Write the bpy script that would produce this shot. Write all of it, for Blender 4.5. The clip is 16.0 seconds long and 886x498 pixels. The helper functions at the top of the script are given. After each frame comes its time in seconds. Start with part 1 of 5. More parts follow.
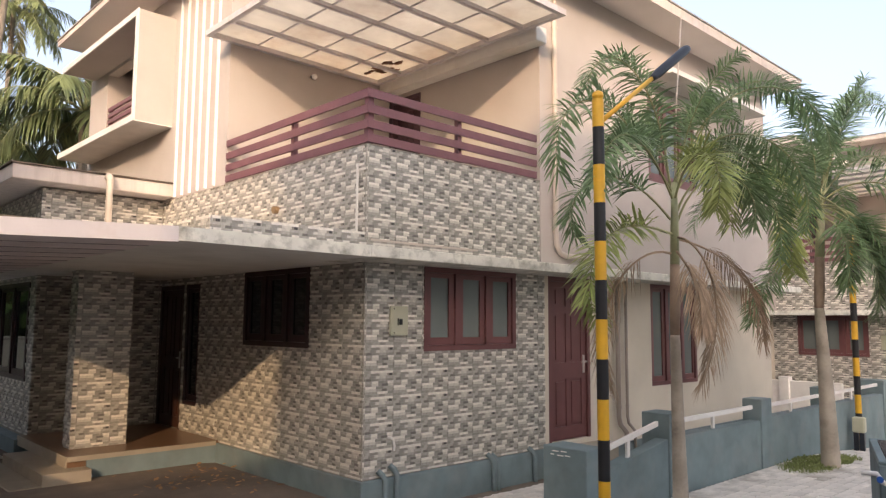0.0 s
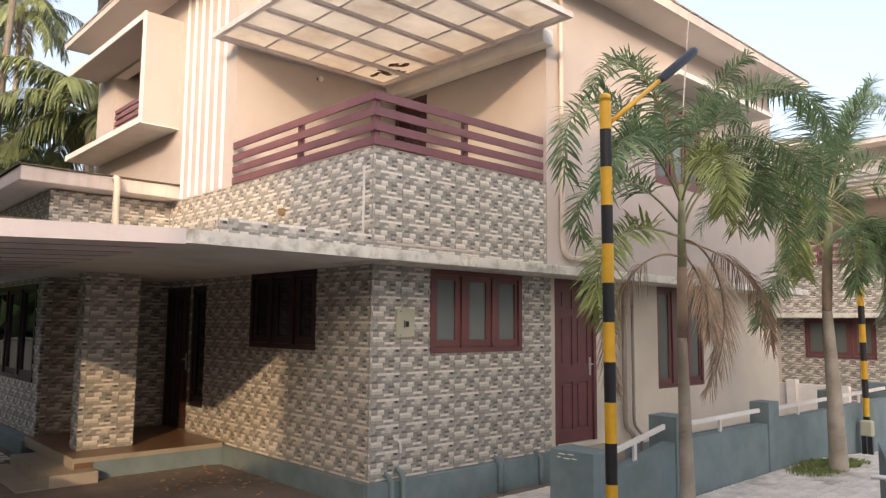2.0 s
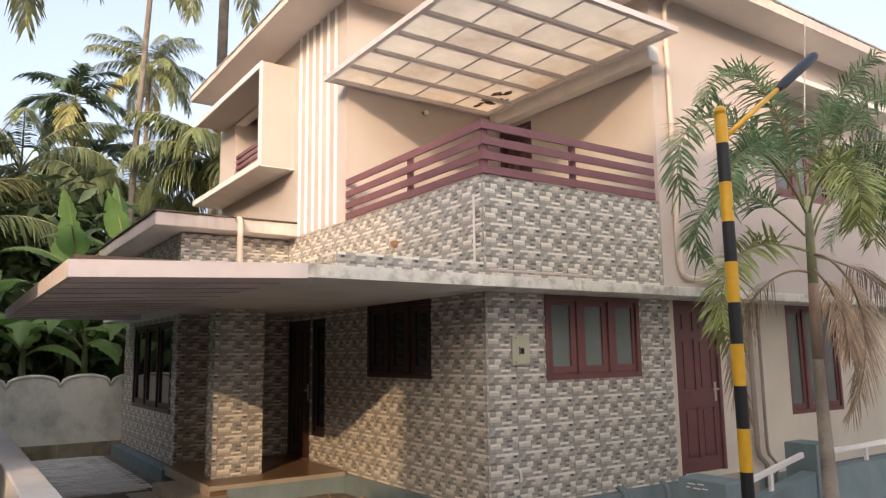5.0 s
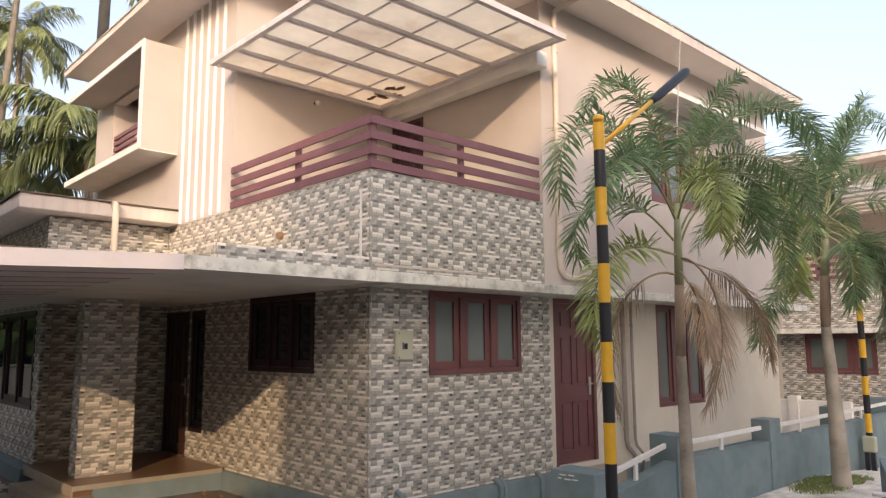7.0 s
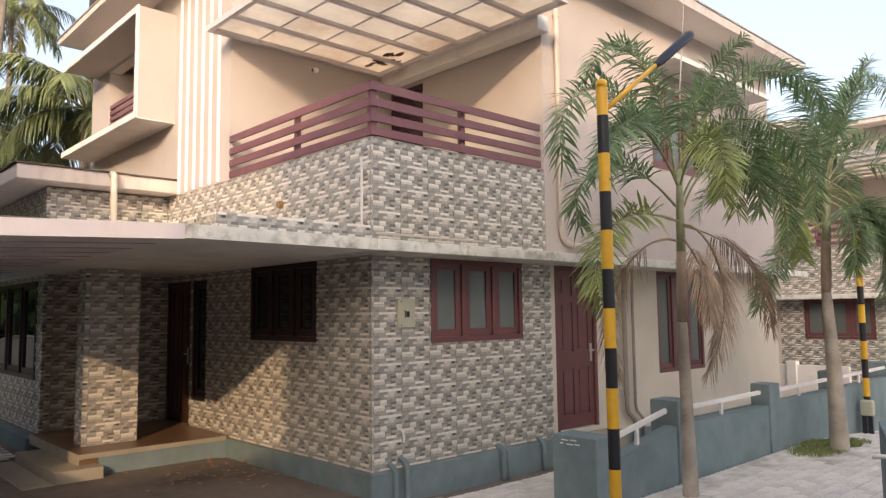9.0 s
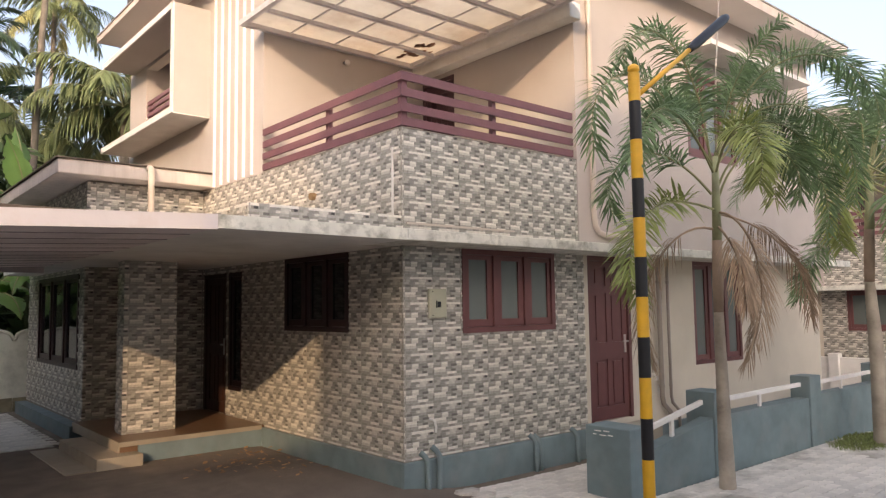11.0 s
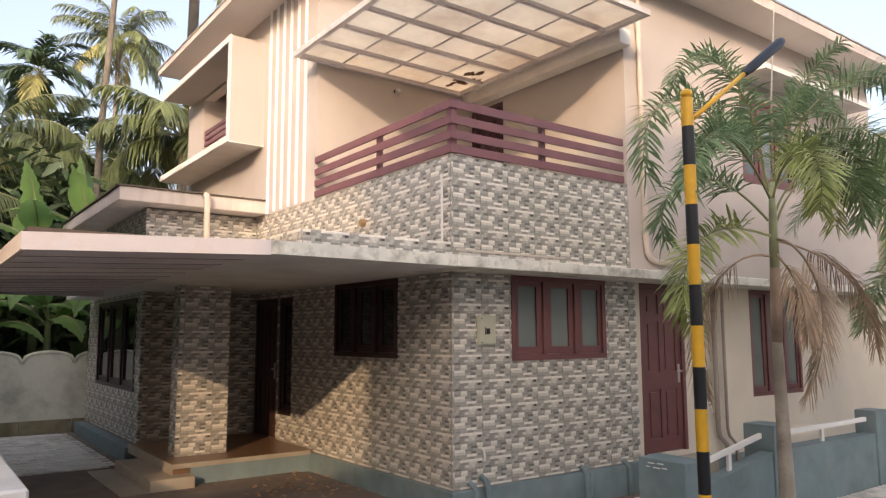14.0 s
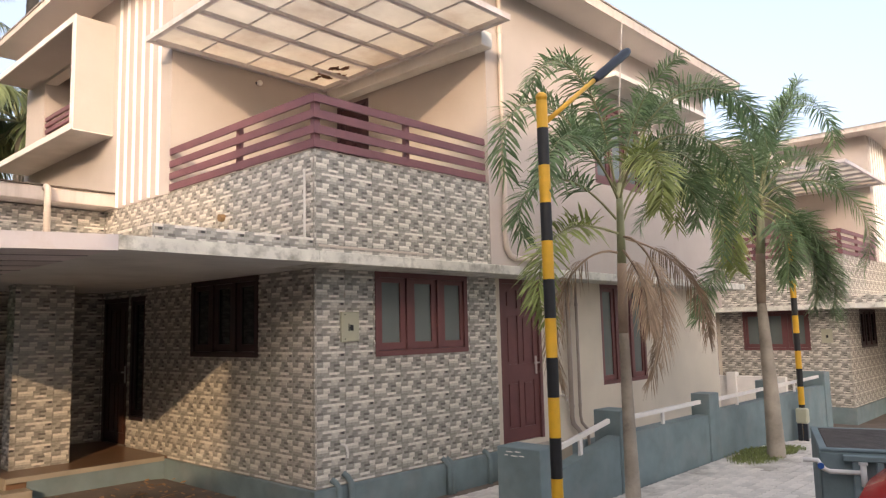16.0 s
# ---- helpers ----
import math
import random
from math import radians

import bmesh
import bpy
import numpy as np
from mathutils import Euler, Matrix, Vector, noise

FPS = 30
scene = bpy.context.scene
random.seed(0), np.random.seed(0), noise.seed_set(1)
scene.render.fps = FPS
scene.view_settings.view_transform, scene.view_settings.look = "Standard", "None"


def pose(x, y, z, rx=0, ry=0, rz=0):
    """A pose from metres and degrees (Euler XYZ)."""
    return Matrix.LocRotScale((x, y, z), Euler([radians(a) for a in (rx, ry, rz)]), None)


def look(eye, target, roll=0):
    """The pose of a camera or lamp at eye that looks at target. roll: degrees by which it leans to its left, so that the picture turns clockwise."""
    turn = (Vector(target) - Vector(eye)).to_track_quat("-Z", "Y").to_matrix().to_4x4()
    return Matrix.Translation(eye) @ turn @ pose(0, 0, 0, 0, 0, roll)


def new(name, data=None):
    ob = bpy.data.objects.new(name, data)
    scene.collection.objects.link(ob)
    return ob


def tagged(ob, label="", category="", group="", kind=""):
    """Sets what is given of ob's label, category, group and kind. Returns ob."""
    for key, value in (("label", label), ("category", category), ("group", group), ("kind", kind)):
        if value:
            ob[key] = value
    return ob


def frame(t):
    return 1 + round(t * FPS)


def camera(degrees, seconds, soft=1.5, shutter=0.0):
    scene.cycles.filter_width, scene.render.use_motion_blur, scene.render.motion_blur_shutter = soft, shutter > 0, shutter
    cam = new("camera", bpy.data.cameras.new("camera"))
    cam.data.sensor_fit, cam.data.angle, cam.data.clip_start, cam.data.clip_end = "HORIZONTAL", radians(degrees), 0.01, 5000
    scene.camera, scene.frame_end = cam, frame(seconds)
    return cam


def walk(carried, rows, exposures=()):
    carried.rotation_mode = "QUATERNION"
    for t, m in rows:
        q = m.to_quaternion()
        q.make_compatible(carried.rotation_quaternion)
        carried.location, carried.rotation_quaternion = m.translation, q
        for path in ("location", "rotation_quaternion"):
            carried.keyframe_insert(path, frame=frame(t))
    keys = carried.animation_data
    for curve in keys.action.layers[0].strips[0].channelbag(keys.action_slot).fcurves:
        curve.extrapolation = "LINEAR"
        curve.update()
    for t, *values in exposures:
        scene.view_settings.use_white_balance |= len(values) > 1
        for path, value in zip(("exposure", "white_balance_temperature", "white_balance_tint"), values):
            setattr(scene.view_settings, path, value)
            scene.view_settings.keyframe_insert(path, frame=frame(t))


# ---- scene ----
cam = camera(63.1, 16.0, soft=1.3)
PATH = [
    (0, (-4.462, -5.871, 1.919), (-3.096, -4.425, 2.121), 0.4),
    (0.5, (-4.465, -5.873, 1.928), (-3.086, -4.439, 2.129), 0.4),
    (1, (-4.467, -5.865, 1.919), (-3.113, -4.406, 2.12), 0.8),
    (1.5, (-4.45, -5.869, 1.917), (-3.102, -4.407, 2.124), 0.7),
    (2, (-4.47, -5.858, 1.924), (-3.114, -4.402, 2.131), 0.5),
    (2.5, (-4.454, -5.857, 1.937), (-3.145, -4.371, 2.213), 0.1),
    (3, (-4.496, -5.878, 1.938), (-3.225, -4.359, 2.214), -0.3),
    (3.5, (-4.526, -5.868, 1.929), (-3.356, -4.269, 2.203), -0.9),
    (3.7, (-4.555, -5.843, 1.911), (-3.436, -4.203, 2.152), -0.9),
    (5.8, (-4.497, -5.833, 1.915), (-3.341, -4.239, 2.267), -0.2),
    (6, (-4.49, -5.846, 1.916), (-3.273, -4.298, 2.268), -0.2),
    (6.5, (-4.478, -5.884, 1.949), (-3.175, -4.398, 2.257), 0.1),
    (7, (-4.471, -5.896, 1.938), (-3.119, -4.445, 2.2), -0.3),
    (7.5, (-4.459, -5.893, 1.929), (-3.064, -4.478, 2.153), -0.9),
    (8, (-4.464, -5.881, 1.939), (-3.048, -4.482, 2.139), -1.3),
    (8.5, (-4.475, -5.893, 1.954), (-3.087, -4.465, 2.138), -1.2),
    (9, (-4.476, -5.857, 1.931), (-3.116, -4.402, 2.107), -0.7),
    (9.2, (-4.427, -5.845, 1.934), (-3.091, -4.366, 2.101), -1.0),
    (11.3, (-4.439, -5.868, 1.894), (-3.153, -4.345, 2.057), -0.7),
    (11.5, (-4.435, -5.859, 1.896), (-3.15, -4.338, 2.086), -0.8),
    (12, (-4.435, -5.858, 1.893), (-3.158, -4.335, 2.116), -1.2),
    (12.5, (-4.44, -5.856, 1.88), (-3.179, -4.32, 2.103), -1.0),
    (13, (-4.44, -5.839, 1.896), (-3.197, -4.286, 2.102), -0.3),
    (13.5, (-4.441, -5.85, 1.894), (-3.241, -4.265, 2.109), -0.1),
    (14, (-4.446, -5.854, 1.893), (-3.264, -4.258, 2.127), -0.2),
    (14.5, (-4.44, -5.869, 1.892), (-3.258, -4.275, 2.14), -0.2),
    (15, (-4.43, -5.877, 1.885), (-3.13, -4.379, 2.147), -0.3),
    (15.5, (-4.415, -5.884, 1.876), (-3.034, -4.459, 2.125), -0.5),
    (16, (-4.42, -5.893, 1.879), (-2.965, -4.538, 2.101), -1.3),
]
walk(cam, [(t, look(eye, target, roll)) for t, eye, target, roll in PATH])

# ---- sky, sun, exposure ----
SUN_EL, SUN_AZ = 17.0, 225.0
world = bpy.data.worlds.new("world")
scene.world = world
world.use_nodes = True
wn = world.node_tree.nodes
sky = wn.new("ShaderNodeTexSky")
sky.sky_type = "NISHITA"
sky.sun_disc = False
sky.sun_elevation = radians(SUN_EL)
sky.sun_rotation = radians(SUN_AZ)
sky.air_density, sky.dust_density, sky.ozone_density = 1.0, 6.5, 1.5
haze = wn.new("ShaderNodeHueSaturation")
haze.inputs["Saturation"].default_value = 0.75
milky = wn.new("ShaderNodeVectorMath")
milky.operation = "MULTIPLY"
milky.inputs[1].default_value = (0.96, 0.92, 0.97)
world.node_tree.links.new(sky.outputs[0], haze.inputs["Color"])
world.node_tree.links.new(haze.outputs[0], milky.inputs[0])
veil = wn.new("ShaderNodeMix")
veil.data_type = "RGBA"
veil.inputs[0].default_value = 0.25
veil.inputs[7].default_value = (1.70, 1.72, 1.70, 1.0)
world.node_tree.links.new(milky.outputs[0], veil.inputs[6])
world.node_tree.links.new(veil.outputs[2], wn["Background"].inputs[0])
wn["Background"].inputs[1].default_value = 0.13
sun = new("sun", bpy.data.lights.new("sun", "SUN"))
sun.data.energy, sun.data.angle, sun.data.color = 0.64, radians(0.8), (1.0, 0.69, 0.42)
sun.matrix_world = look((-30, -30, 30 * math.sqrt(2) * math.tan(radians(SUN_EL))), (0, 0, 0))
scene.view_settings.exposure = 2.05


# ---- materials ----
def material(name, color, rough=0.7, vary=0.15, scale=6.0, bump=0.15, metal=0.0, stain=None, stain_amount=0.0,
             stain_scale=1.5, streak=False, spec=0.5, bump_scale=60.0, island=0.0, piece=0.0, through_light=0.0, coat=0.0):
    m = bpy.data.materials.new(name)
    m.use_nodes = True
    n, l = m.node_tree.nodes, m.node_tree.links
    b = n["Principled BSDF"]
    b.inputs["Roughness"].default_value, b.inputs["Metallic"].default_value = rough, metal
    b.inputs["Specular IOR Level"].default_value = spec
    b.inputs["Coat Weight"].default_value, b.inputs["Coat Roughness"].default_value = coat, 0.2
    tc = n.new("ShaderNodeTexCoord")
    noise1 = n.new("ShaderNodeTexNoise")
    noise1.inputs["Scale"].default_value, noise1.inputs["Detail"].default_value = scale, 6
    l.new(tc.outputs["Object"], noise1.inputs["Vector"])
    ramp = n.new("ShaderNodeMapRange")
    ramp.inputs["From Min"].default_value, ramp.inputs["From Max"].default_value = 0.3, 0.7
    ramp.inputs["To Min"].default_value, ramp.inputs["To Max"].default_value = 1 - vary, 1 + vary
    l.new(noise1.outputs["Fac"], ramp.inputs["Value"])
    value = ramp.outputs[0]
    for amount, socket in ((island, ("ShaderNodeNewGeometry", "Random Per Island")), (piece, ("ShaderNodeObjectInfo", "Random"))):
        if amount:
            src = n.new(socket[0])
            r2 = n.new("ShaderNodeMapRange")
            r2.inputs["To Min"].default_value, r2.inputs["To Max"].default_value = 1 - amount, 1 + amount
            l.new(src.outputs[socket[1]], r2.inputs["Value"])
            mul = n.new("ShaderNodeMath")
            mul.operation = "MULTIPLY"
            l.new(value, mul.inputs[0]), l.new(r2.outputs[0], mul.inputs[1])
            value = mul.outputs[0]
    tint = n.new("ShaderNodeVectorMath")
    tint.operation = "SCALE"
    tint.inputs[0].default_value = color
    l.new(value, tint.inputs["Scale"])
    out = tint.outputs[0]
    if stain:
        noise2 = n.new("ShaderNodeTexNoise")
        noise2.inputs["Scale"].default_value, noise2.inputs["Detail"].default_value = stain_scale, 8
        noise2.inputs["Roughness"].default_value = 0.65
        if streak:
            mp = n.new("ShaderNodeMapping")
            mp.inputs["Scale"].default_value = (6, 6, 0.5)
            l.new(tc.outputs["Object"], mp.inputs["Vector"]), l.new(mp.outputs[0], noise2.inputs["Vector"])
        else:
            l.new(tc.outputs["Object"], noise2.inputs["Vector"])
        r3 = n.new("ShaderNodeMapRange")
        r3.inputs["From Min"].default_value, r3.inputs["From Max"].default_value = 0.48, 0.72
        r3.inputs["To Max"].default_value = stain_amount
        l.new(noise2.outputs["Fac"], r3.inputs["Value"])
        mix = n.new("ShaderNodeMix")
        mix.data_type = "RGBA"
        mix.inputs[7].default_value = (*stain, 1)
        l.new(r3.outputs[0], mix.inputs[0]), l.new(out, mix.inputs[6])
        out = mix.outputs[2]
    l.new(out, b.inputs["Base Color"])
    if bump:
        noise3 = n.new("ShaderNodeTexNoise")
        noise3.inputs["Scale"].default_value, noise3.inputs["Detail"].default_value = bump_scale, 4
        l.new(tc.outputs["Object"], noise3.inputs["Vector"])
        bp = n.new("ShaderNodeBump")
        bp.inputs["Strength"].default_value, bp.inputs["Distance"].default_value = bump, 0.01
        l.new(noise3.outputs["Fac"], bp.inputs["Height"]), l.new(bp.outputs[0], b.inputs["Normal"])
    if through_light:
        tr = n.new("ShaderNodeBsdfTranslucent")
        l.new(out, tr.inputs[0])
        ms = n.new("ShaderNodeMixShader")
        ms.inputs[0].default_value = through_light
        l.new(b.outputs[0], ms.inputs[1]), l.new(tr.outputs[0], ms.inputs[2])
        l.new(ms.outputs[0], n["Material Output"].inputs[0])
    return m


BEIGE = material("peach_wall_paint", (0.50, 0.447, 0.405), 0.85, 0.05, 1.2, 0.12, stain=(0.44, 0.36, 0.31), stain_amount=0.35, stain_scale=0.8, bump_scale=120)
CREAM = material("cream_wall_paint", (0.67, 0.60, 0.49), 0.85, 0.05, 1.2, 0.12, stain=(0.50, 0.44, 0.36), stain_amount=0.35, stain_scale=0.8, bump_scale=120)
WHITE = material("white_paint", (0.78, 0.75, 0.70), 0.6, 0.05, 3, 0.1, stain=(0.5, 0.46, 0.4), stain_amount=0.35, stain_scale=2)
SOFFIT = material("soffit_paint", (0.82, 0.80, 0.75), 0.85, 0.06, 2, 0.1, stain=(0.45, 0.43, 0.39), stain_amount=0.3)
FIN = material("bright_white_paint", (0.86, 0.85, 0.83), 0.55, 0.03, 3, 0.06)
EDGE = material("weathered_white_slab_edge", (0.74, 0.715, 0.63), 0.8, 0.12, 5, 0.35, stain=(0.20, 0.19, 0.14), stain_amount=0.75, stain_scale=7)
FASCIA = material("pinkish_white_fascia", (0.60, 0.56, 0.565), 0.5, 0.05, 3, 0.1, stain=(0.45, 0.36, 0.3), stain_amount=0.5, stain_scale=3)
ROOF_EDGE = material("roof_fascia_paint", (0.64, 0.56, 0.50), 0.8, 0.08, 3, 0.15, stain=(0.36, 0.29, 0.24), stain_amount=0.4, stain_scale=1.6, streak=True)
SEAM = material("grey_seam_line", (0.30, 0.25, 0.25), 0.8, 0.2, 5, 0.1)
PLANK = material("lavender_grey_ceiling_board", (0.84, 0.75, 0.74), 0.6, 0.08, 3, 0.1, stain=(0.45, 0.38, 0.37), stain_amount=0.4, stain_scale=1.2, piece=0.16)
BLUE = material("blue_grey_paint", (0.165, 0.217, 0.225), 0.75, 0.14, 4, 0.2, stain=(0.24, 0.255, 0.25), stain_amount=0.5, stain_scale=2.5)
# kept dark so the added light blockers bounce little; also backs the porch boards
BLOCKER_DARK = material("dark_blocker_and_gap_backing", (0.10, 0.075, 0.06), 0.95, 0.2, 2, 0.3)
CONCRETE = material("bare_concrete", (0.33, 0.30, 0.26), 0.9, 0.15, 5, 0.4, stain=(0.15, 0.14, 0.12), stain_amount=0.5)
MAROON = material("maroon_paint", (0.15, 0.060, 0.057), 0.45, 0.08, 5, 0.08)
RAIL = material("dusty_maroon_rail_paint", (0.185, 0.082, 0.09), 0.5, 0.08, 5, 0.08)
# maroon paint again, with the porch shade mixed into its colour
MAROON_IN_SHADE = material("maroon_paint_in_porch_shade", (0.035, 0.013, 0.013), 0.4, 0.15, 5, 0.08)
PALE_SOFFIT = material("pale_eave_soffit", (0.76, 0.70, 0.66), 0.85, 0.04, 1.5, 0.08)
# main door wood; also the painted darkness of rooms behind openings
WOOD_AND_ROOM_SHADE = material("dark_wood_and_room_shade", (0.055, 0.022, 0.013), 0.4, 0.25, 8, 0.1)
FROST = material("frosted_grey_green_glass", (0.15, 0.175, 0.165), 0.12, 0.08, 1.5, 0.0)
DARK_GLASS = material("dark_window_glass", (0.015, 0.018, 0.018), 0.05, 0.1, 2, 0.0)
CANOPY_SHEET = material("cream_translucent_sheet", (0.80, 0.755, 0.675), 0.6, 0.08, 2.5, 0.05, stain=(0.30, 0.16, 0.07), stain_amount=0.35, stain_scale=1.3, through_light=0.85)
CANOPY_BAR = material("greyish_white_canopy_bar", (0.62, 0.585, 0.59), 0.5, 0.05, 4, 0.05, stain=(0.3, 0.22, 0.15), stain_amount=0.4, stain_scale=4)
PVC = material("cream_pvc_pipe", (0.58, 0.50, 0.42), 0.45, 0.06, 5, 0.05)
GREY_PIPE = material("taupe_painted_pipe", (0.30, 0.25, 0.21), 0.5, 0.08, 5, 0.05)
FLOOR_TILE = material("terracotta_floor_tile", (0.17, 0.095, 0.05), 0.35, 0.1, 3, 0.05)
STEP_STONE = material("beige_step_tile", (0.34, 0.29, 0.22), 0.5, 0.1, 4, 0.1)
YELLOW = material("yellow_road_paint", (0.72, 0.40, 0.025), 0.45, 0.08, 8, 0.1, stain=(0.4, 0.25, 0.05), stain_amount=0.3, stain_scale=5)
BLACK = material("black_paint", (0.012, 0.012, 0.013), 0.5, 0.2, 8, 0.1)
LAMP_BODY = material("dark_grey_metal", (0.03, 0.033, 0.042), 0.4, 0.1, 8, 0.05, metal=0.4)
STEEL = material("brushed_steel", (0.6, 0.58, 0.55), 0.3, 0.05, 20, 0.03, metal=1.0)
METER = material("cream_metal_box", (0.46, 0.45, 0.33), 0.45, 0.05, 6, 0.05)
STRIP = {
    "L": material("light_stone", (0.77, 0.722, 0.635), 0.34, 0.12, 30, 0.2, piece=0.05, spec=1.0, coat=0.5),
    "K": material("pale_stone", (0.60, 0.56, 0.485), 0.34, 0.16, 30, 0.2, piece=0.05, spec=1.0, coat=0.5),
    "M": material("grey_stone", (0.41, 0.382, 0.325), 0.36, 0.18, 30, 0.2, piece=0.05, spec=1.0, coat=0.5),
    "N": material("taupe_stone", (0.285, 0.264, 0.222), 0.36, 0.2, 30, 0.2, piece=0.05, spec=1.0, coat=0.5),
    "E": material("brown_stone", (0.14, 0.127, 0.105), 0.4, 0.2, 14, 0.2, piece=0.05, spec=1.0, coat=0.5),
    "D": material("dark_stone", (0.035, 0.031, 0.027), 0.45, 0.2, 14, 0.2, piece=0.05, spec=1.0, coat=0.5),
}
STRIP_ORDER = "LKMNED"


# ---- building helpers ----
XF = Matrix.Identity(4)
MIRRORED = False


def thing(name, label, category, loc=(0, 0, 0), group="", kind=""):
    ob = new(name)
    ob.empty_display_size = 0.2
    ob.location = loc
    ob["base"] = tuple(loc)
    return tagged(ob, label, category, group, kind)


def part(name, bm, mats, parent=None, label="", smooth=False, bevel=0.0, normals=True):
    if bevel:
        bmesh.ops.bevel(bm, geom=list(bm.edges), offset=bevel, segments=1, affect="EDGES", clamp_overlap=True)
    if XF != Matrix.Identity(4):
        bm.transform(XF)
    if normals:
        bmesh.ops.recalc_face_normals(bm, faces=bm.faces)
    me = bpy.data.meshes.new(name)
    bm.to_mesh(me)
    bm.free()
    for mat in mats if isinstance(mats, (list, tuple)) else [mats]:
        me.materials.append(mat)
    if smooth:
        me.polygons.foreach_set("use_smooth", [True] * len(me.polygons))
    ob = new(name, me)
    if parent:
        ob.parent = parent
        if parent.type == "EMPTY":
            ob.matrix_parent_inverse = Matrix.Translation(-Vector(parent.location))
    return tagged(ob, label) if label else ob


def box(bm, x0, x1, y0, y1, z0, z1, mi=0):
    v = [bm.verts.new((x, y, z)) for z in (z0, z1) for x, y in ((x0, y0), (x1, y0), (x1, y1), (x0, y1))]
    for f in ((0, 1, 2, 3), (4, 5, 6, 7), (0, 1, 5, 4), (1, 2, 6, 5), (2, 3, 7, 6), (3, 0, 4, 7)):
        bm.faces.new([v[i] for i in f]).material_index = mi
    return bm


def one_box(*c):
    return box(bmesh.new(), *c)


def fbox(bm, side, u0, u1, d0, d1, z0, z1, mi=0):
    """A box by its run along a wall, depth into it and height; side F: wall that faces -y, S: wall that faces -x."""
    return box(bm, u0, u1, d0, d1, z0, z1, mi) if side == "F" else box(bm, d0, d1, u0, u1, z0, z1, mi)


def tube(bm, pts, radii, seg=12, mi=0, caps=True):
    pts = [Vector(p) for p in pts]
    if not isinstance(radii, (list, tuple)):
        radii = [radii] * len(pts)
    rings = []
    side = None
    for i, p in enumerate(pts):
        d = (pts[min(i + 1, len(pts) - 1)] - pts[max(i - 1, 0)]).normalized()
        if side is None:
            side = d.orthogonal().normalized()
        side = (side - d * side.dot(d)).normalized()
        up = d.cross(side)
        rings.append([bm.verts.new(p + radii[i] * (math.cos(a) * side + math.sin(a) * up)) for a in [2 * math.pi * k / seg for k in range(seg)]])
    for a, b in zip(rings, rings[1:]):
        for k in range(seg):
            bm.faces.new((a[k], a[(k + 1) % seg], b[(k + 1) % seg], b[k])).material_index = mi
    if caps:
        bm.faces.new(rings[0][::-1]).material_index = mi
        bm.faces.new(rings[-1]).material_index = mi
    return bm


def cells(u0, u1, z0, z1, holes):
    """The rectangles of a wall that are left between its openings."""
    us = sorted({u0, u1, *[min(max(v, u0), u1) for h in holes for v in h[:2]]})
    zs = sorted({z0, z1, *[min(max(v, z0), z1) for h in holes for v in h[2:]]})
    for a, b in zip(us, us[1:]):
        run = None
        for c, d in zip(zs, zs[1:]):
            mu, mz = (a + b) / 2, (c + d) / 2
            if any(h[0] < mu < h[1] and h[2] < mz < h[3] for h in holes):
                if run:
                    yield (a, b, *run)
                run = None
            else:
                run = (run[0] if run else c, d)
        if run:
            yield (a, b, *run)


def sheet(side, u0, u1, d0, d1, z0, z1, holes):
    """One connected slab of wall with rectangular openings."""
    clip = lambda v, a, b: min(max(v, a), b)  # noqa: E731
    us = sorted({u0, u1, *[round(clip(v, u0, u1), 5) for h in holes for v in h[:2]]})
    zs = sorted({z0, z1, *[round(clip(v, z0, z1), 5) for h in holes for v in h[2:]]})
    nu, nz = len(us) - 1, len(zs) - 1
    solid = [[not any(h[0] < (us[i] + us[i + 1]) / 2 < h[1] and h[2] < (zs[k] + zs[k + 1]) / 2 < h[3] for h in holes) for k in range(nz)] for i in range(nu)]
    bm, made = bmesh.new(), {}

    def at(i, k, d):
        if (i, k, d) not in made:
            depth = (d0, d1)[d]
            made[i, k, d] = bm.verts.new((us[i], depth, zs[k]) if side == "F" else (depth, us[i], zs[k]))
        return made[i, k, d]

    full = lambda i, k: 0 <= i < nu and 0 <= k < nz and solid[i][k]  # noqa: E731
    for i in range(nu):
        for k in range(nz):
            if not solid[i][k]:
                continue
            for d in (0, 1):
                bm.faces.new((at(i, k, d), at(i + 1, k, d), at(i + 1, k + 1, d), at(i, k + 1, d)))
            for (a, b), (p, q) in (((i - 1, k), ((i, k), (i, k + 1))), ((i + 1, k), ((i + 1, k), (i + 1, k + 1))),
                                   ((i, k - 1), ((i, k), (i + 1, k))), ((i, k + 1), ((i, k + 1), (i + 1, k + 1)))):
                if not full(a, b):
                    bm.faces.new((at(*p, 0), at(*q, 0), at(*q, 1), at(*p, 1)))
    return bm


def wall(name, side, u0, u1, d0, d1, z0, z1, holes, mat, parent, label=""):
    return part(name, sheet(side, u0, u1, d0, d1, z0, z1, holes), mat, parent, label)


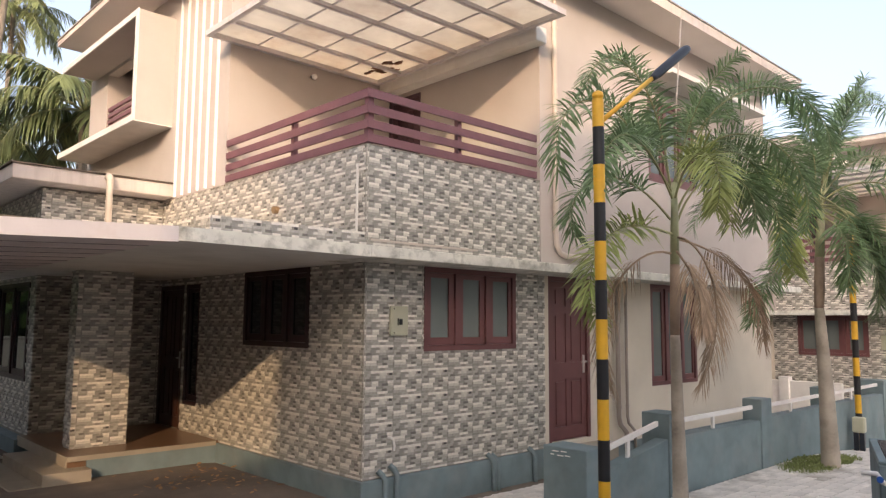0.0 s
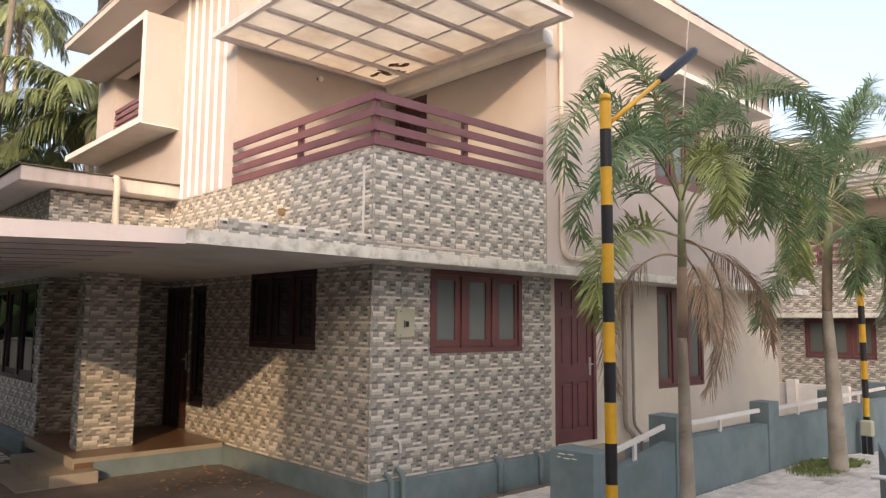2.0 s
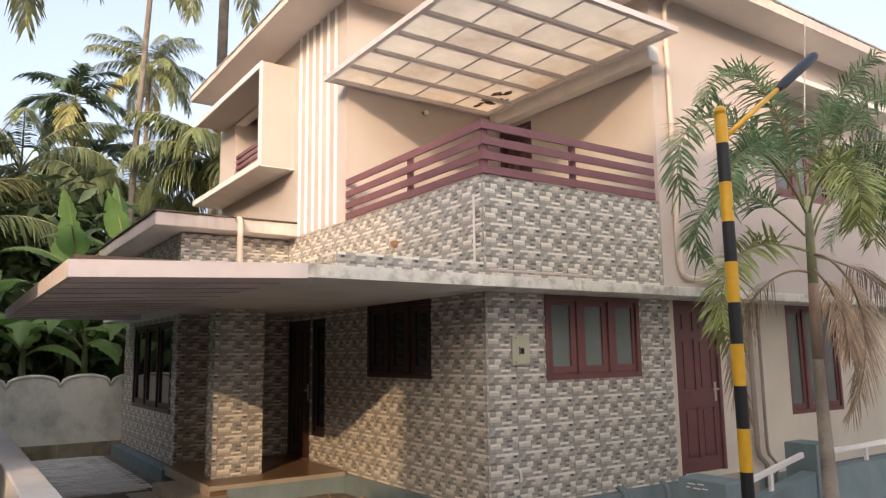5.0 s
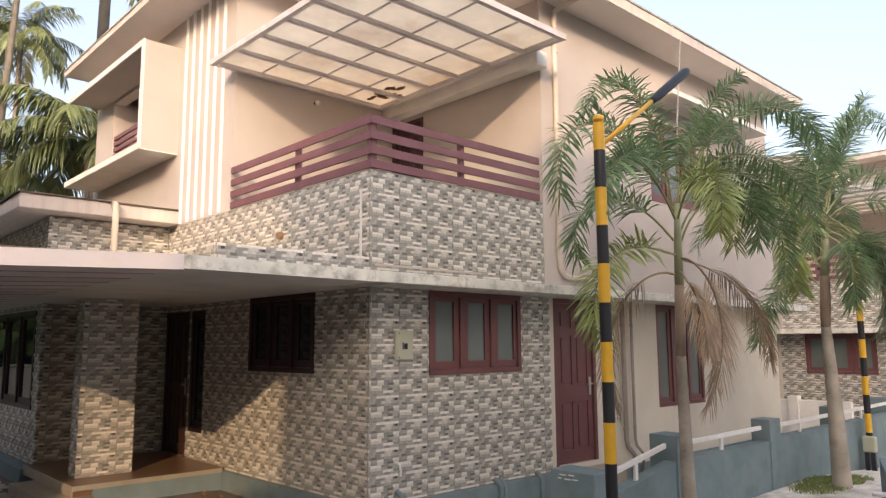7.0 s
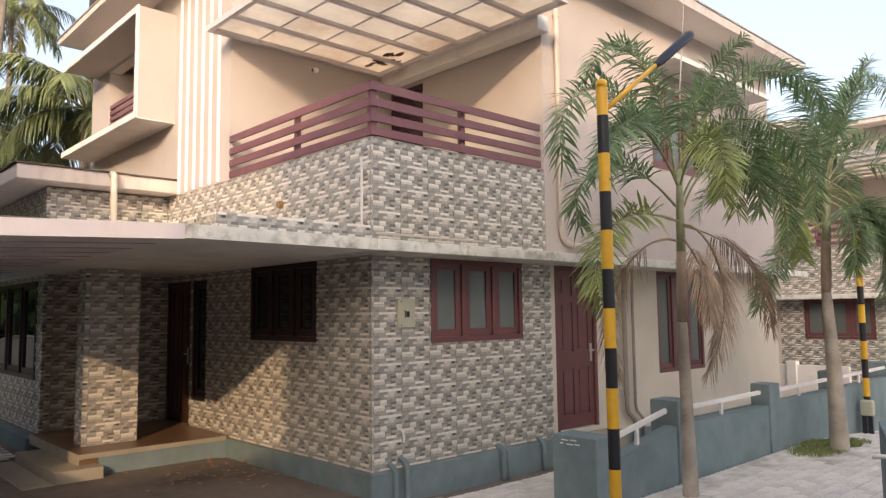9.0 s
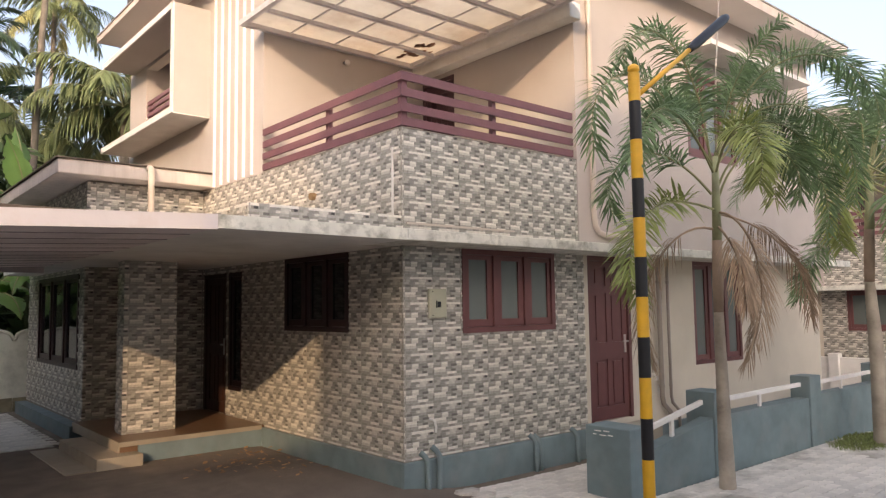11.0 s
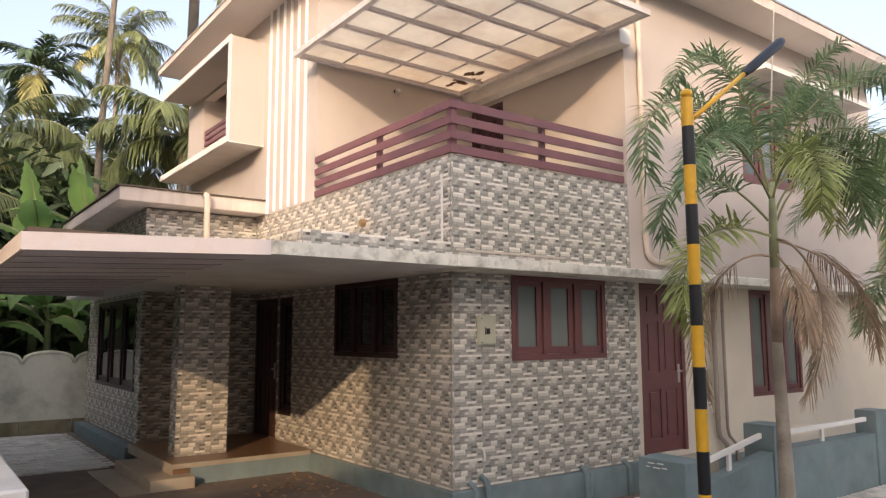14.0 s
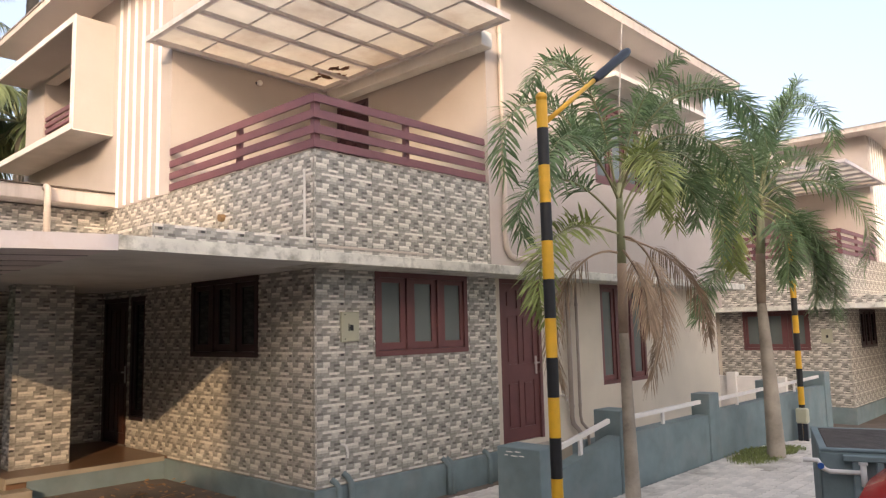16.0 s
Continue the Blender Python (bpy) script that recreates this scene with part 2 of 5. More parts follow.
TW, TH = 0.394, 0.2625
ROWS = (
    ((0, .25, "M"), (.25, .98, "L"), (.98, 1, "M")),
    ((0, .12, "N"), (.12, .26, "M"), (.26, .53, "N"), (.53, .80, "K"), (.80, .98, "D"), (.98, 1, "M")),
    ((0, .22, "M"), (.22, .40, "N"), (.40, .74, "K"), (.74, 1, "M")),
    ((0, .10, "M"), (.10, .26, "E"), (.26, .50, "N"), (.50, .74, "M"), (.74, 1, "N")),
    ((0, .28, "M"), (.28, .50, "L"), (.50, .80, "N"), (.80, 1, "L")),
    ((0, .27, "N"), (.27, .50, "K"), (.50, .62, "N"), (.62, .82, "E"), (.82, 1, "K")),
    ((0, .03, "N"), (.03, .44, "L"), (.44, .66, "N"), (.66, 1, "M")),
    ((0, .03, "N"), (.03, .44, "K"), (.44, .62, "M"), (.62, .80, "E"), (.80, 1, "M")),
    ((0, .20, "M"), (.20, .46, "M"), (.46, .82, "L"), (.82, 1, "N")),
    ((0, .30, "N"), (.30, .55, "M"), (.55, .72, "N"), (.72, 1, "M")),
)
tile_cache = {}


def tile_mesh(u0, u1, v0, v1):
    key = (round(u0, 3), round(u1, 3), round(v0, 3), round(v1, 3))
    if key in tile_cache:
        return tile_cache[key]
    rng = random.Random(7)
    bm = bmesh.new()
    bt = 0.0011
    h = TH / len(ROWS)
    for r, row in enumerate(ROWS):
        for a, b, tone in row:
            proud = 0.005 + 0.010 * rng.random() + (0.003 if tone in "LK" else 0) - (0.006 if tone in "DE" else 0)
            lean = rng.uniform(-0.0035, 0.0035)
            x0, x1, z0, z1 = a * TW, b * TW, TH - (r + 1) * h, TH - r * h
            x0, x1, z0, z1 = max(x0, u0), min(x1, u1), max(z0, v0), min(z1, v1)
            if x1 - x0 < 0.004 or z1 - z0 < 0.004:
                continue
            g = 0.0005
            back = [bm.verts.new((x, 0.004, z)) for x, z in ((x0 + g, z0 + g), (x1 - g, z0 + g), (x1 - g, z1 - g), (x0 + g, z1 - g))]
            front = [bm.verts.new((x, -proud + (lean if x > x0 + .01 else -lean), z)) for x, z in
                     ((x0 + bt, z0 + bt), (x1 - bt, z0 + bt), (x1 - bt, z1 - bt), (x0 + bt, z1 - bt))]
            mi = STRIP_ORDER.index(tone)
            bm.faces.new(front).material_index = mi
            for i in range(4):
                bm.faces.new((back[i], back[(i + 1) % 4], front[(i + 1) % 4], front[i])).material_index = mi
    me = bpy.data.meshes.new("tile")
    bm.to_mesh(me)
    bm.free()
    for k in STRIP_ORDER:
        me.materials.append(STRIP[k])
    tile_cache[key] = me
    return me


TURN = {"F": Matrix.Identity(4), "S": Matrix.Rotation(radians(-90), 4, "Z"), "B": Matrix.Rotation(radians(180), 4, "Z"), "E": Matrix.Rotation(radians(90), 4, "Z")}
tile_jobs = []


def tile_field(parent, side, u0, u1, z0, z1, d, holes=(), zbase=0.37):
    """Cladding tiles over a wall face; laid at the end of the build."""
    tile_jobs.append((parent, side, u0, u1, z0, z1, d, tuple(holes), zbase, MIRRORED, XF.copy()))


def lay_tiles(parent, side, u0, u1, z0, z1, d, holes, zbase, mirrored, xf):
    for a, b, c, e in cells(u0, u1, z0, z1, holes):
        for i in range(math.floor(a / TW), math.ceil(b / TW)):
            for k in range(math.floor((c - zbase) / TH), math.ceil((e - zbase) / TH)):
                ua, ub = max(a, i * TW), min(b, (i + 1) * TW)
                va, vb = max(c, zbase + k * TH), min(e, zbase + (k + 1) * TH)
                if ub - ua < 0.01 or vb - va < 0.01:
                    continue
                flip = (side == "S") != mirrored
                l0, l1 = ua - i * TW, ub - i * TW
                if flip:
                    l0, l1 = TW - l1, TW - l0
                me = tile_mesh(l0, l1, va - zbase - k * TH, vb - zbase - k * TH)
                corner = (i + 1) * TW if flip else i * TW
                place = (corner, d, zbase + k * TH) if side == "F" else (d, corner, zbase + k * TH)
                face = {"F": "S", "S": "F"}[side] if mirrored else side
                ob = new("tile", me)
                ob.parent = parent
                ob.matrix_basis = Matrix.Translation(xf @ Vector(place)) @ TURN[face]


# ---- ground ----
def ground_z(x, y):
    s = min(max((x - 6.0) / 7.0, 0.0), 1.0)
    r = min(max((0.9 - x) / 1.2, 0.0), 1.0) * min(max((y + 1.6) / 1.0, 0.0), 1.0)
    return 0.13 * r * r * (3 - 2 * r) - 0.40 * s * s * (3 - 2 * s)


SAND = material("sandy_yard_concrete", (0.17, 0.135, 0.105), 0.95, 0.2, 2.5, 0.5, stain=(0.08, 0.065, 0.055), stain_amount=0.6, stain_scale=1.2, bump_scale=40)
DARK_PLUM = material("dark_plum_paint", (0.075, 0.032, 0.04), 0.5, 0.1, 5, 0.08)
MOSS = material("brown_mossy_concrete", (0.13, 0.10, 0.075), 0.95, 0.25, 6, 0.5)
PAVER = material("pale_paver", (0.60, 0.56, 0.50), 0.85, 0.16, 6, 0.35, stain=(0.24, 0.21, 0.16), stain_amount=0.85, stain_scale=1.6, piece=0.12, island=0.12)
bm = bmesh.new()
xs = [-400, -120, -40, -20, -10, -5, -2, -0.3, 0, 0.3, 0.6, 0.9, 3, 5, 6, 7, 8, 9, 10, 11, 12, 13, 16, 25, 45, 120, 400]
ys = [-400, -120, -40, -15, -6, -4, -2, -1.6, -1.1, -0.6, 0, 4, 10, 20, 45, 120, 400]
grid = [[bm.verts.new((x, y, ground_z(x, y) - 0.012)) for x in xs] for y in ys]
for a, b in zip(grid, grid[1:]):
    for i in range(len(xs) - 1):
        bm.faces.new((a[i], a[i + 1], b[i + 1], b[i]))
ground = tagged(part("ground", bm, SAND), "sandy brown yard soil and worn concrete", "ground", kind="structure")


# ---- the house ----
def window(parent, side, u0, u1, z0, z1, d, panes, frame_mat, pane_mat, label, ratio=0.55, depth=0.06):
    """A framed window with mullions and recessed panes; d is the front of its frame."""
    e = 0.06
    w = (u1 - u0) / panes
    sash = w * (1 - ratio) / 2
    lights = [(u0 + i * w + (e if i == 0 else e / 2), u0 + (i + 1) * w - (e if i == panes - 1 else e / 2), z0 + e, z1 - e) for i in range(panes)]
    bm = sheet(side, u0, u1, d, d + 0.14, z0, z1, lights)
    win = part("window", bm, frame_mat, parent, label)
    for i in range(panes):
        a, b = u0 + i * w + e / 2 + (e / 2 if i == 0 else 0), u0 + (i + 1) * w - e / 2 - (e / 2 if i == panes - 1 else 0)
        pa, pb = max(a + 0.02, u0 + i * w + sash), min(b - 0.02, u0 + (i + 1) * w - sash)
        za, zb = z0 + e + sash * 0.75, z1 - e - sash * 0.5
        bm = sheet(side, a + 0.004, b - 0.004, d + 0.025, d + 0.065, z0 + e + 0.004, z1 - e - 0.004, [(pa, pb, za, zb)])
        part("sash", bm, frame_mat, win)
        part("pane", fbox(bmesh.new(), side, pa - 0.005, pb + 0.005, d + 0.045, d + 0.052, za - 0.005, zb + 0.005), pane_mat, win)
    return win


def panel_door(parent, side, u0, u1, z0, z1, d, mat, label, handle_u, rows, jamb=0.06):
    bm = sheet(side, u0, u1, d, d + 0.12, z0, z1, [(u0 + jamb, u1 - jamb, z0 - 1, z1 - jamb)])
    door = part("door", bm, mat, parent, label)
    a, b, c, e = u0 + jamb + 0.004, u1 - jamb - 0.004, z0 + 0.01, z1 - jamb - 0.004
    holes, raised = [], []
    mid, st = (a + b) / 2, 0.1
    for za, zb in rows:
        for pa, pb in ((a + st, mid - 0.045), (mid + 0.045, b - st)):
            holes.append((pa, pb, c + za, c + zb))
    bm = sheet(side, a, b, d + 0.03, d + 0.07, c, e, holes)
    leaf = part("leaf", bm, mat, door)
    for h in holes:
        bm = bmesh.new()
        fbox(bm, side, h[0] - 0.001, h[1] + 0.001, d + 0.046, d + 0.06, h[2] - 0.001, h[3] + 0.001)
        fbox(bm, side, h[0] + 0.035, h[1] - 0.035, d + 0.033, d + 0.05, h[2] + 0.035, h[3] - 0.035)
        part("panel", bm, mat, door)
    bm = bmesh.new()
    zc = z0 + 0.98
    fbox(bm, side, handle_u - 0.02, handle_u + 0.02, d + 0.02, d + 0.03, zc - 0.12, zc + 0.12)
    fbox(bm, side, handle_u - 0.10, handle_u + 0.012, d - 0.03, d - 0.012, zc + 0.02, zc + 0.042)
    fbox(bm, side, handle_u - 0.012, handle_u + 0.012, d - 0.03, d + 0.02, zc + 0.02, zc + 0.042)
    part("handle", bm, STEEL, door, "steel lever handle")
    return door


XE, YE = 9.88, 9.0          # far ends of the house
FL, SO, ST = 0.37, 2.53, 2.64   # floor, soffit, top of the lintel slab
PT = 3.755                 # top of the balcony parapet
BX, BY = 2.82, 3.14        # balcony's inner walls
RZ, RL = 6.6, 7.09         # soffits of the right and the left roof


def build_house(label, loc):
    house = thing("house", label, "house", loc)
    # lower walls
    f_holes = [(0.815, 2.33, 1.605, SO), (2.99, 3.90, FL + 0.02, SO), (5.50, 6.93, 0.975, SO)]
    s_holes = [(1.027, 2.517, 1.62, SO), (3.80, 4.26, 0.74, SO - 0.1), (4.32, 5.17, FL, SO - 0.1)]
    wf = wall("wall", "F", 0.02, 2.90, 0.02, 0.24, 0.0, SO, f_holes, CONCRETE, house, "grey split-stone tile cladding")
    tile_field(wf, "F", 0.0, 2.90, FL - 0.02, SO, 0.02, f_holes)
    wall("wall", "F", 2.90, XE, 0.02, 0.24, 0.0, SO, f_holes, CREAM, house, "plain cream painted plaster")
    ws = wall("wall", "S", 0.24, 5.22, 0.02, 0.24, 0.0, SO, s_holes, CONCRETE, house, "grey split-stone tile cladding")
    tile_field(ws, "S", 0.0, 5.2, FL - 0.02, SO, 0.02, s_holes)
    part("wall", one_box(XE - 0.2, XE, 0.24, YE, 0, RZ), BEIGE, house)
    part("wall", one_box(0.0, XE - 0.2, YE - 0.2, YE, 0, RZ), BEIGE, house)
    # plinth
    part("plinth", one_box(-0.035, 2.95, -0.035, 0.02, -0.6, FL - 0.03), BLUE, house, "blue-grey painted plinth", bevel=0.006)
    part("plinth", one_box(-0.035, 0.019, 0.021, 3.1, -0.6, FL - 0.03), BLUE, house, "blue-grey painted plinth", bevel=0.006)
    part("plinth", one_box(2.951, XE, -0.02, 0.02, -0.6, FL - 0.14), BLUE, house, "blue-grey painted plinth")
    part("doorstep", one_box(2.86, 4.05, -0.32, -0.036, -0.1, FL - 0.03), STEP_STONE, house, bevel=0.008)
    # sit-out, column, steps
    part("verandah_floor", one_box(-1.80, 0.02, 3.10, 5.22, 0.251, FL), FLOOR_TILE, house, "terracotta tiled verandah floor")
    part("verandah_edge", one_box(-1.82, -0.036, 3.06, 3.10, FL - 0.05, FL + 0.004), STEP_STONE, house)
    part("verandah_edge", one_box(-1.82, -1.801, 3.101, 5.2, 0.251, FL + 0.004), STEP_STONE, house)
    part("verandah_plinth", one_box(-1.60, -0.036, 3.07, 3.099, -0.1, FL - 0.05), BLUE, house)
    part("step", one_box(-2.11, -1.601, 2.88, 4.6, 0.0, 0.25), STEP_STONE, house, "beige tiled verandah step", bevel=0.006)
    part("step", one_box(-2.42, -2.111, 2.885, 4.7, 0.0, 0.13), STEP_STONE, house, "beige tiled verandah step", bevel=0.006)
    col = part("column", one_box(-1.62, -0.99, 3.62, 3.9, FL, SO), CONCRETE, house, "square column clad in stone tiles")
    tile_field(col, "F", -1.635, -0.975, FL, SO, 3.62)
    tile_field(col, "S", 3.605, 3.9, FL, SO, -1.62)
    # left room
    r_holes = [(5.55, 8.15, 1.06, 2.45)]
    wl = wall("wall", "S", 5.42, YE, -1.68, -1.46, 0, 3.76, r_holes, CONCRETE, house, "stone tile clad wall of the front room")
    tile_field(wl, "S", 5.2, YE, FL - 0.02, 3.76, -1.68, r_holes)
    wb = part("wall", one_box(-1.68, 0.02, 5.22, 5.42, 0, 3.76), CONCRETE, house)
    tile_field(wb, "F", -1.7, 0.0, FL, 3.76, 5.22)
    part("plinth", one_box(-1.86, -1.69, 5.16, YE, -0.3, FL - 0.05), BLUE, house)
    part("roof", one_box(-2.17, 0.019, 4.82, 9.4, 3.78, 3.98), ROOF_EDGE, house, "flat slab roof over the front room", bevel=0.01)
    part("roof_drip", one_box(-2.20, 0.018, 4.79, 9.43, 3.981, 4.0), MOSS, house, "brown weathered roof edge")
    # upper cladding wall behind the porch slab and balcony parapet
    p1 = part("parapet", one_box(0.02, BX, 0.02, 0.16, SO, PT), CONCRETE, house, "balcony parapet clad in stone tiles")
    tile_field(p1, "F", 0.0, BX, ST, PT, 0.02)
    p2 = part("parapet", one_box(0.02, 0.16, 0.16, 5.21, SO, PT + 0.0), CONCRETE, house, "balcony parapet clad in stone tiles")
    tile_field(p2, "S", 0.0, 5.2, ST, PT, 0.02)
    part("coping", one_box(0.005, BX, 0.005, 0.165, PT, PT + 0.012), CONCRETE, house)
    part("coping", one_box(0.005, 0.165, 0.166, BY, PT, PT + 0.012), CONCRETE, house)
    up = part("upstand", one_box(-1.67, 0.0, 0.02, 0.14, ST, 2.83), CONCRETE, house, "low roof upstand clad in stone tiles")
    part("upstand", one_box(-1.67, -1.55, 0.141, 4.8, ST, 2.83), CONCRETE, house)
    tile_field(up, "F", -1.685, -0.002, ST, 2.835, 0.02, zbase=2.57)
    tile_field(up, "S", 0.0, 4.8, ST, 2.835, -1.67, zbase=2.57)
    # lintel slab, porch slab and boarded porch
    part("lintel_slab", one_box(-0.30, XE + 0.3, -0.48, 0.3, SO, ST), [EDGE], house, "weathered white concrete sunshade slab", bevel=0.006)
    part("porch_slab", one_box(-2.16, -0.301, -0.478, 8.6, SO, ST), SOFFIT, house, "grey underside of the porch slab")
    part("porch_slab", one_box(-0.30, 0.019, 0.301, 8.6, SO, ST), SOFFIT, house)
    part("slab_edge", one_box(-2.16, -0.31, -0.484, -0.4785, SO, ST), EDGE, house)
    # boards fall slightly outwards
    drop = 0.07
    for i in range(11):
        y0 = -0.44 + i * 5.9 / 11
        bm = bmesh.new()
        for a, b in ((y0, y0 + 5.9 / 11 - 0.028),):
            v = [bm.verts.new(p) for p in ((-3.84, a, SO - drop), (-2.161, a, SO), (-2.161, b, SO), (-3.84, b, SO - drop),
                                           (-3.84, a, SO - drop + .02), (-2.161, a, SO + .02), (-2.161, b, SO + .02), (-3.84, b, SO - drop + .02))]
            for f in ((0, 1, 2, 3), (4, 5, 6, 7), (0, 1, 5, 4), (1, 2, 6, 5), (2, 3, 7, 6), (3, 0, 4, 7)):
                bm.faces.new([v[k] for k in f])
        part("ceiling_board", bm, PLANK, house)
        # the dark seam between boards, drawn as a slightly lowered strip
        bm = bmesh.new()
        c = b + 0.028
        v = [bm.verts.new(p) for p in ((-3.84, b, SO - drop - .004), (-2.17, b, SO - .004), (-2.17, c, SO - .004), (-3.84, c, SO - drop - .004),
                                       (-3.84, b, SO - drop + .02), (-2.17, b, SO + .02), (-2.17, c, SO + .02), (-3.84, c, SO - drop + .02))]
        for f in ((0, 1, 2, 3), (4, 5, 6, 7), (0, 1, 5, 4), (1, 2, 6, 5), (2, 3, 7, 6), (3, 0, 4, 7)):
            bm.faces.new([v[k] for k in f])
        part("cover_strip", bm, SEAM, house)
    bm = bmesh.new()
    for pts in (((-3.885, -0.485), (-2.162, -0.485), (-2.162, -0.44), (-3.885, -0.44)),):
        lo = [(x, y, SO - 0.01 - drop * (-2.162 - x) / 1.69) for x, y in pts]
        hi = [(x, y, ST - drop * (-2.162 - x) / 1.69) for x, y in pts]
        v = [bm.verts.new(p) for p in lo + hi]
        for f in ((0, 1, 2, 3), (4, 5, 6, 7), (0, 1, 5, 4), (1, 2, 6, 5), (2, 3, 7, 6), (3, 0, 4, 7)):
            bm.faces.new([v[k] for k in f])
    part("fascia_board", bm, FASCIA, house, "pinkish white porch fascia board")
    part("fascia_board", one_box(-3.885, -3.85, -0.4395, 5.5, SO - 0.085, ST - drop), ROOF_EDGE, house, "stained porch side fascia")
    part("fascia_board", one_box(-3.845, -2.17, 5.46, 5.5, SO - 0.085, ST - drop), FASCIA, house)
    # sheet coloured dark to stand for the shade in the board gaps
    part("porch_roof_sheet", one_box(-3.845, -2.162, -0.43, 5.46, ST - 0.06, ST - 0.03), BLOCKER_DARK, house)
    part("slab_edge", one_box(-2.167, -2.1605, 5.51, 8.6, SO, ST), EDGE, house)
    # upper blocks
    wr = wall("wall", "F", BX, XE, 0.0, 0.2, ST, RZ, [(5.5, 7.0, 4.15, 5.5)], BEIGE, house, "peach painted upper wall")
    bd = [(2.37, 3.13, 3.36, 5.50)]
    wall("wall", "S", 0.2, BY + 0.2, BX, BX + 0.2, ST, RZ, bd, BEIGE, house, "peach painted balcony wall")
    wall("wall", "F", 0.0, BX, BY, BY + 0.2, PT, RL, [], BEIGE, house, "peach painted balcony wall")
    wall("wall", "F", 0.17, BX, BY, BY + 0.2, ST, PT - 0.001, [], BEIGE, house)
    wall("wall", "S", BY + 0.2, 8.8, 0.0, 0.2, PT, RL, [(5.25, 8.05, 5.03, 6.50)], BEIGE, house, "peach painted wall with white fins")
    wall("wall", "F", 0.2, BX, 8.6, 8.8, PT, RL, [], BEIGE, house)
    part("wall", one_box(BX - 0.2, BX, BY + 0.201, 8.599, RZ + 0.16, RL), BEIGE, house)
    part("balcony_floor", one_box(0.16, BX, 0.16, BY, 3.2, 3.35), SOFFIT, house)
    for k in range(6):
        y = 3.466 + k * 0.2585
        part("fin", one_box(-0.035, -0.001, y - 0.013, y + 0.013, PT + 0.02, RL - 0.002), FIN, house, "white vertical fin")
    # projecting window box
    part("window_box", sheet("S", 5.0, 8.75, -0.575, -0.001, 4.915, 6.645, [(5.09, 9.0, 5.005, 6.555)]), BEIGE, house, "projecting peach box frame with white rim")
    part("window_box_rim", sheet("S", 4.99, 8.77, -0.598, -0.576, 4.905, 6.655, [(5.09, 9.0, 5.005, 6.555)]), WHITE, house, "white painted rim")
    part("window_box_soffit", one_box(-0.575, -0.002, 5.0, 8.75, 4.90, 4.9145), WHITE, house, "white underside of the window box")
    for k in range(4):
        part("rail", one_box(0.02, 0.06, 5.26, 8.04, 5.44 + k * 0.115, 5.51 + k * 0.115), RAIL, house)
    part("post", one_box(0.061, 0.10, 7.95, 8.0, 5.03, 5.86), RAIL, house)
    part("recess", one_box(1.0, 1.1, 5.0, 8.5, 4.9, 6.55), CONCRETE, house)
    part("recess", one_box(0.2, 1.0, 8.06, 8.2, 4.9, 6.55), BEIGE, house)
    part("recess", one_box(0.2, 1.0, 5.1, 8.06, 4.9, 5.02), SOFFIT, house)
    # roofs
    part("roof", one_box(-0.675, 3.1, 2.52, 8.85, RL, RL + 0.10), PALE_SOFFIT, house, "flat concrete roof slab with deep eaves")
    part("roof", one_box(2.0, 10.3, -0.59, 9.3, RZ + 0.001, RZ + 0.15), PALE_SOFFIT, house, "flat concrete roof slab with deep eaves", bevel=0.01)
    part("roof_fascia", one_box(-0.69, -0.676, 2.505, 8.86, RL - 0.004, RL + 0.1), ROOF_EDGE, house)
    part("roof_fascia", one_box(-0.675, 3.1, 2.505, 2.519, RL - 0.004, RL + 0.1), ROOF_EDGE, house)
    part("roof_fascia", one_box(1.985, 10.3, -0.605, -0.591, RZ - 0.003, RZ + 0.15), ROOF_EDGE, house)
    part("roof_fascia", one_box(1.985, 1.999, -0.59, 1.73, RZ - 0.003, RZ + 0.15), ROOF_EDGE, house)
    for c in ((-0.705, 3.1, 2.49, 2.57, RL + 0.10, RL + 0.13), (-0.705, -0.625, 2.571, 8.88, RL + 0.10, RL + 0.13),
              (2.0, 10.33, -0.62, -0.54, RZ + 0.151, RZ + 0.178), (1.97, 2.05, -0.539, 1.72, RZ + 0.151, RZ + 0.178)):
        part("roof_drip", one_box(*c), CONCRETE, house)
    # balcony door, upper window and its hood
    panel_door(house, "S", 2.37, 3.13, 3.36, 5.50, BX - 0.01, DARK_PLUM, "dark plum balcony door", 2.5, [(0.15, 0.85), (1.0, 1.9)])
    window(house, "F", 5.5, 7.0, 4.15, 5.5, 0.0, 3, MAROON, FROST, "maroon framed window with frosted panes")
    part("window_hood", one_box(5.4, 8.8, -0.5, -0.001, 5.75, 5.83), WHITE, house, "white concrete window hood")
    # canopy over the balcony
    bm = bmesh.new()
    ring = [[bm.verts.new((x, y, z)) for x, y in ((a, c), (b, c), (b, e), (a, e))] for a, b, c, e, z in
            ((-0.37, 2.57, -0.635, 3.138, 5.725), (-0.30, 2.5, -0.565, 3.06, 5.725), (-0.30, 2.5, -0.565, 3.06, 5.80), (-0.37, 2.57, -0.635, 3.138, 5.80))]
    for p, q in zip(ring, ring[1:] + ring[:1]):
        for k in range(4):
            bm.faces.new((p[k], p[(k + 1) % 4], q[(k + 1) % 4], q[k]))
    can = part("canopy", bm, CANOPY_BAR, house, "steel framed balcony canopy with cream sheets")
    ys = [-0.60, 0.04, 0.65, 1.27, 1.88, 2.50, 3.10]
    xs = [-0.34, 0.37, 1.09, 1.82, 2.54]
    for y in ys[1:-1]:
        part("rafter", one_box(-0.30, 2.5, y - 0.03, y + 0.03, 5.735, 5.783), CANOPY_BAR, can)
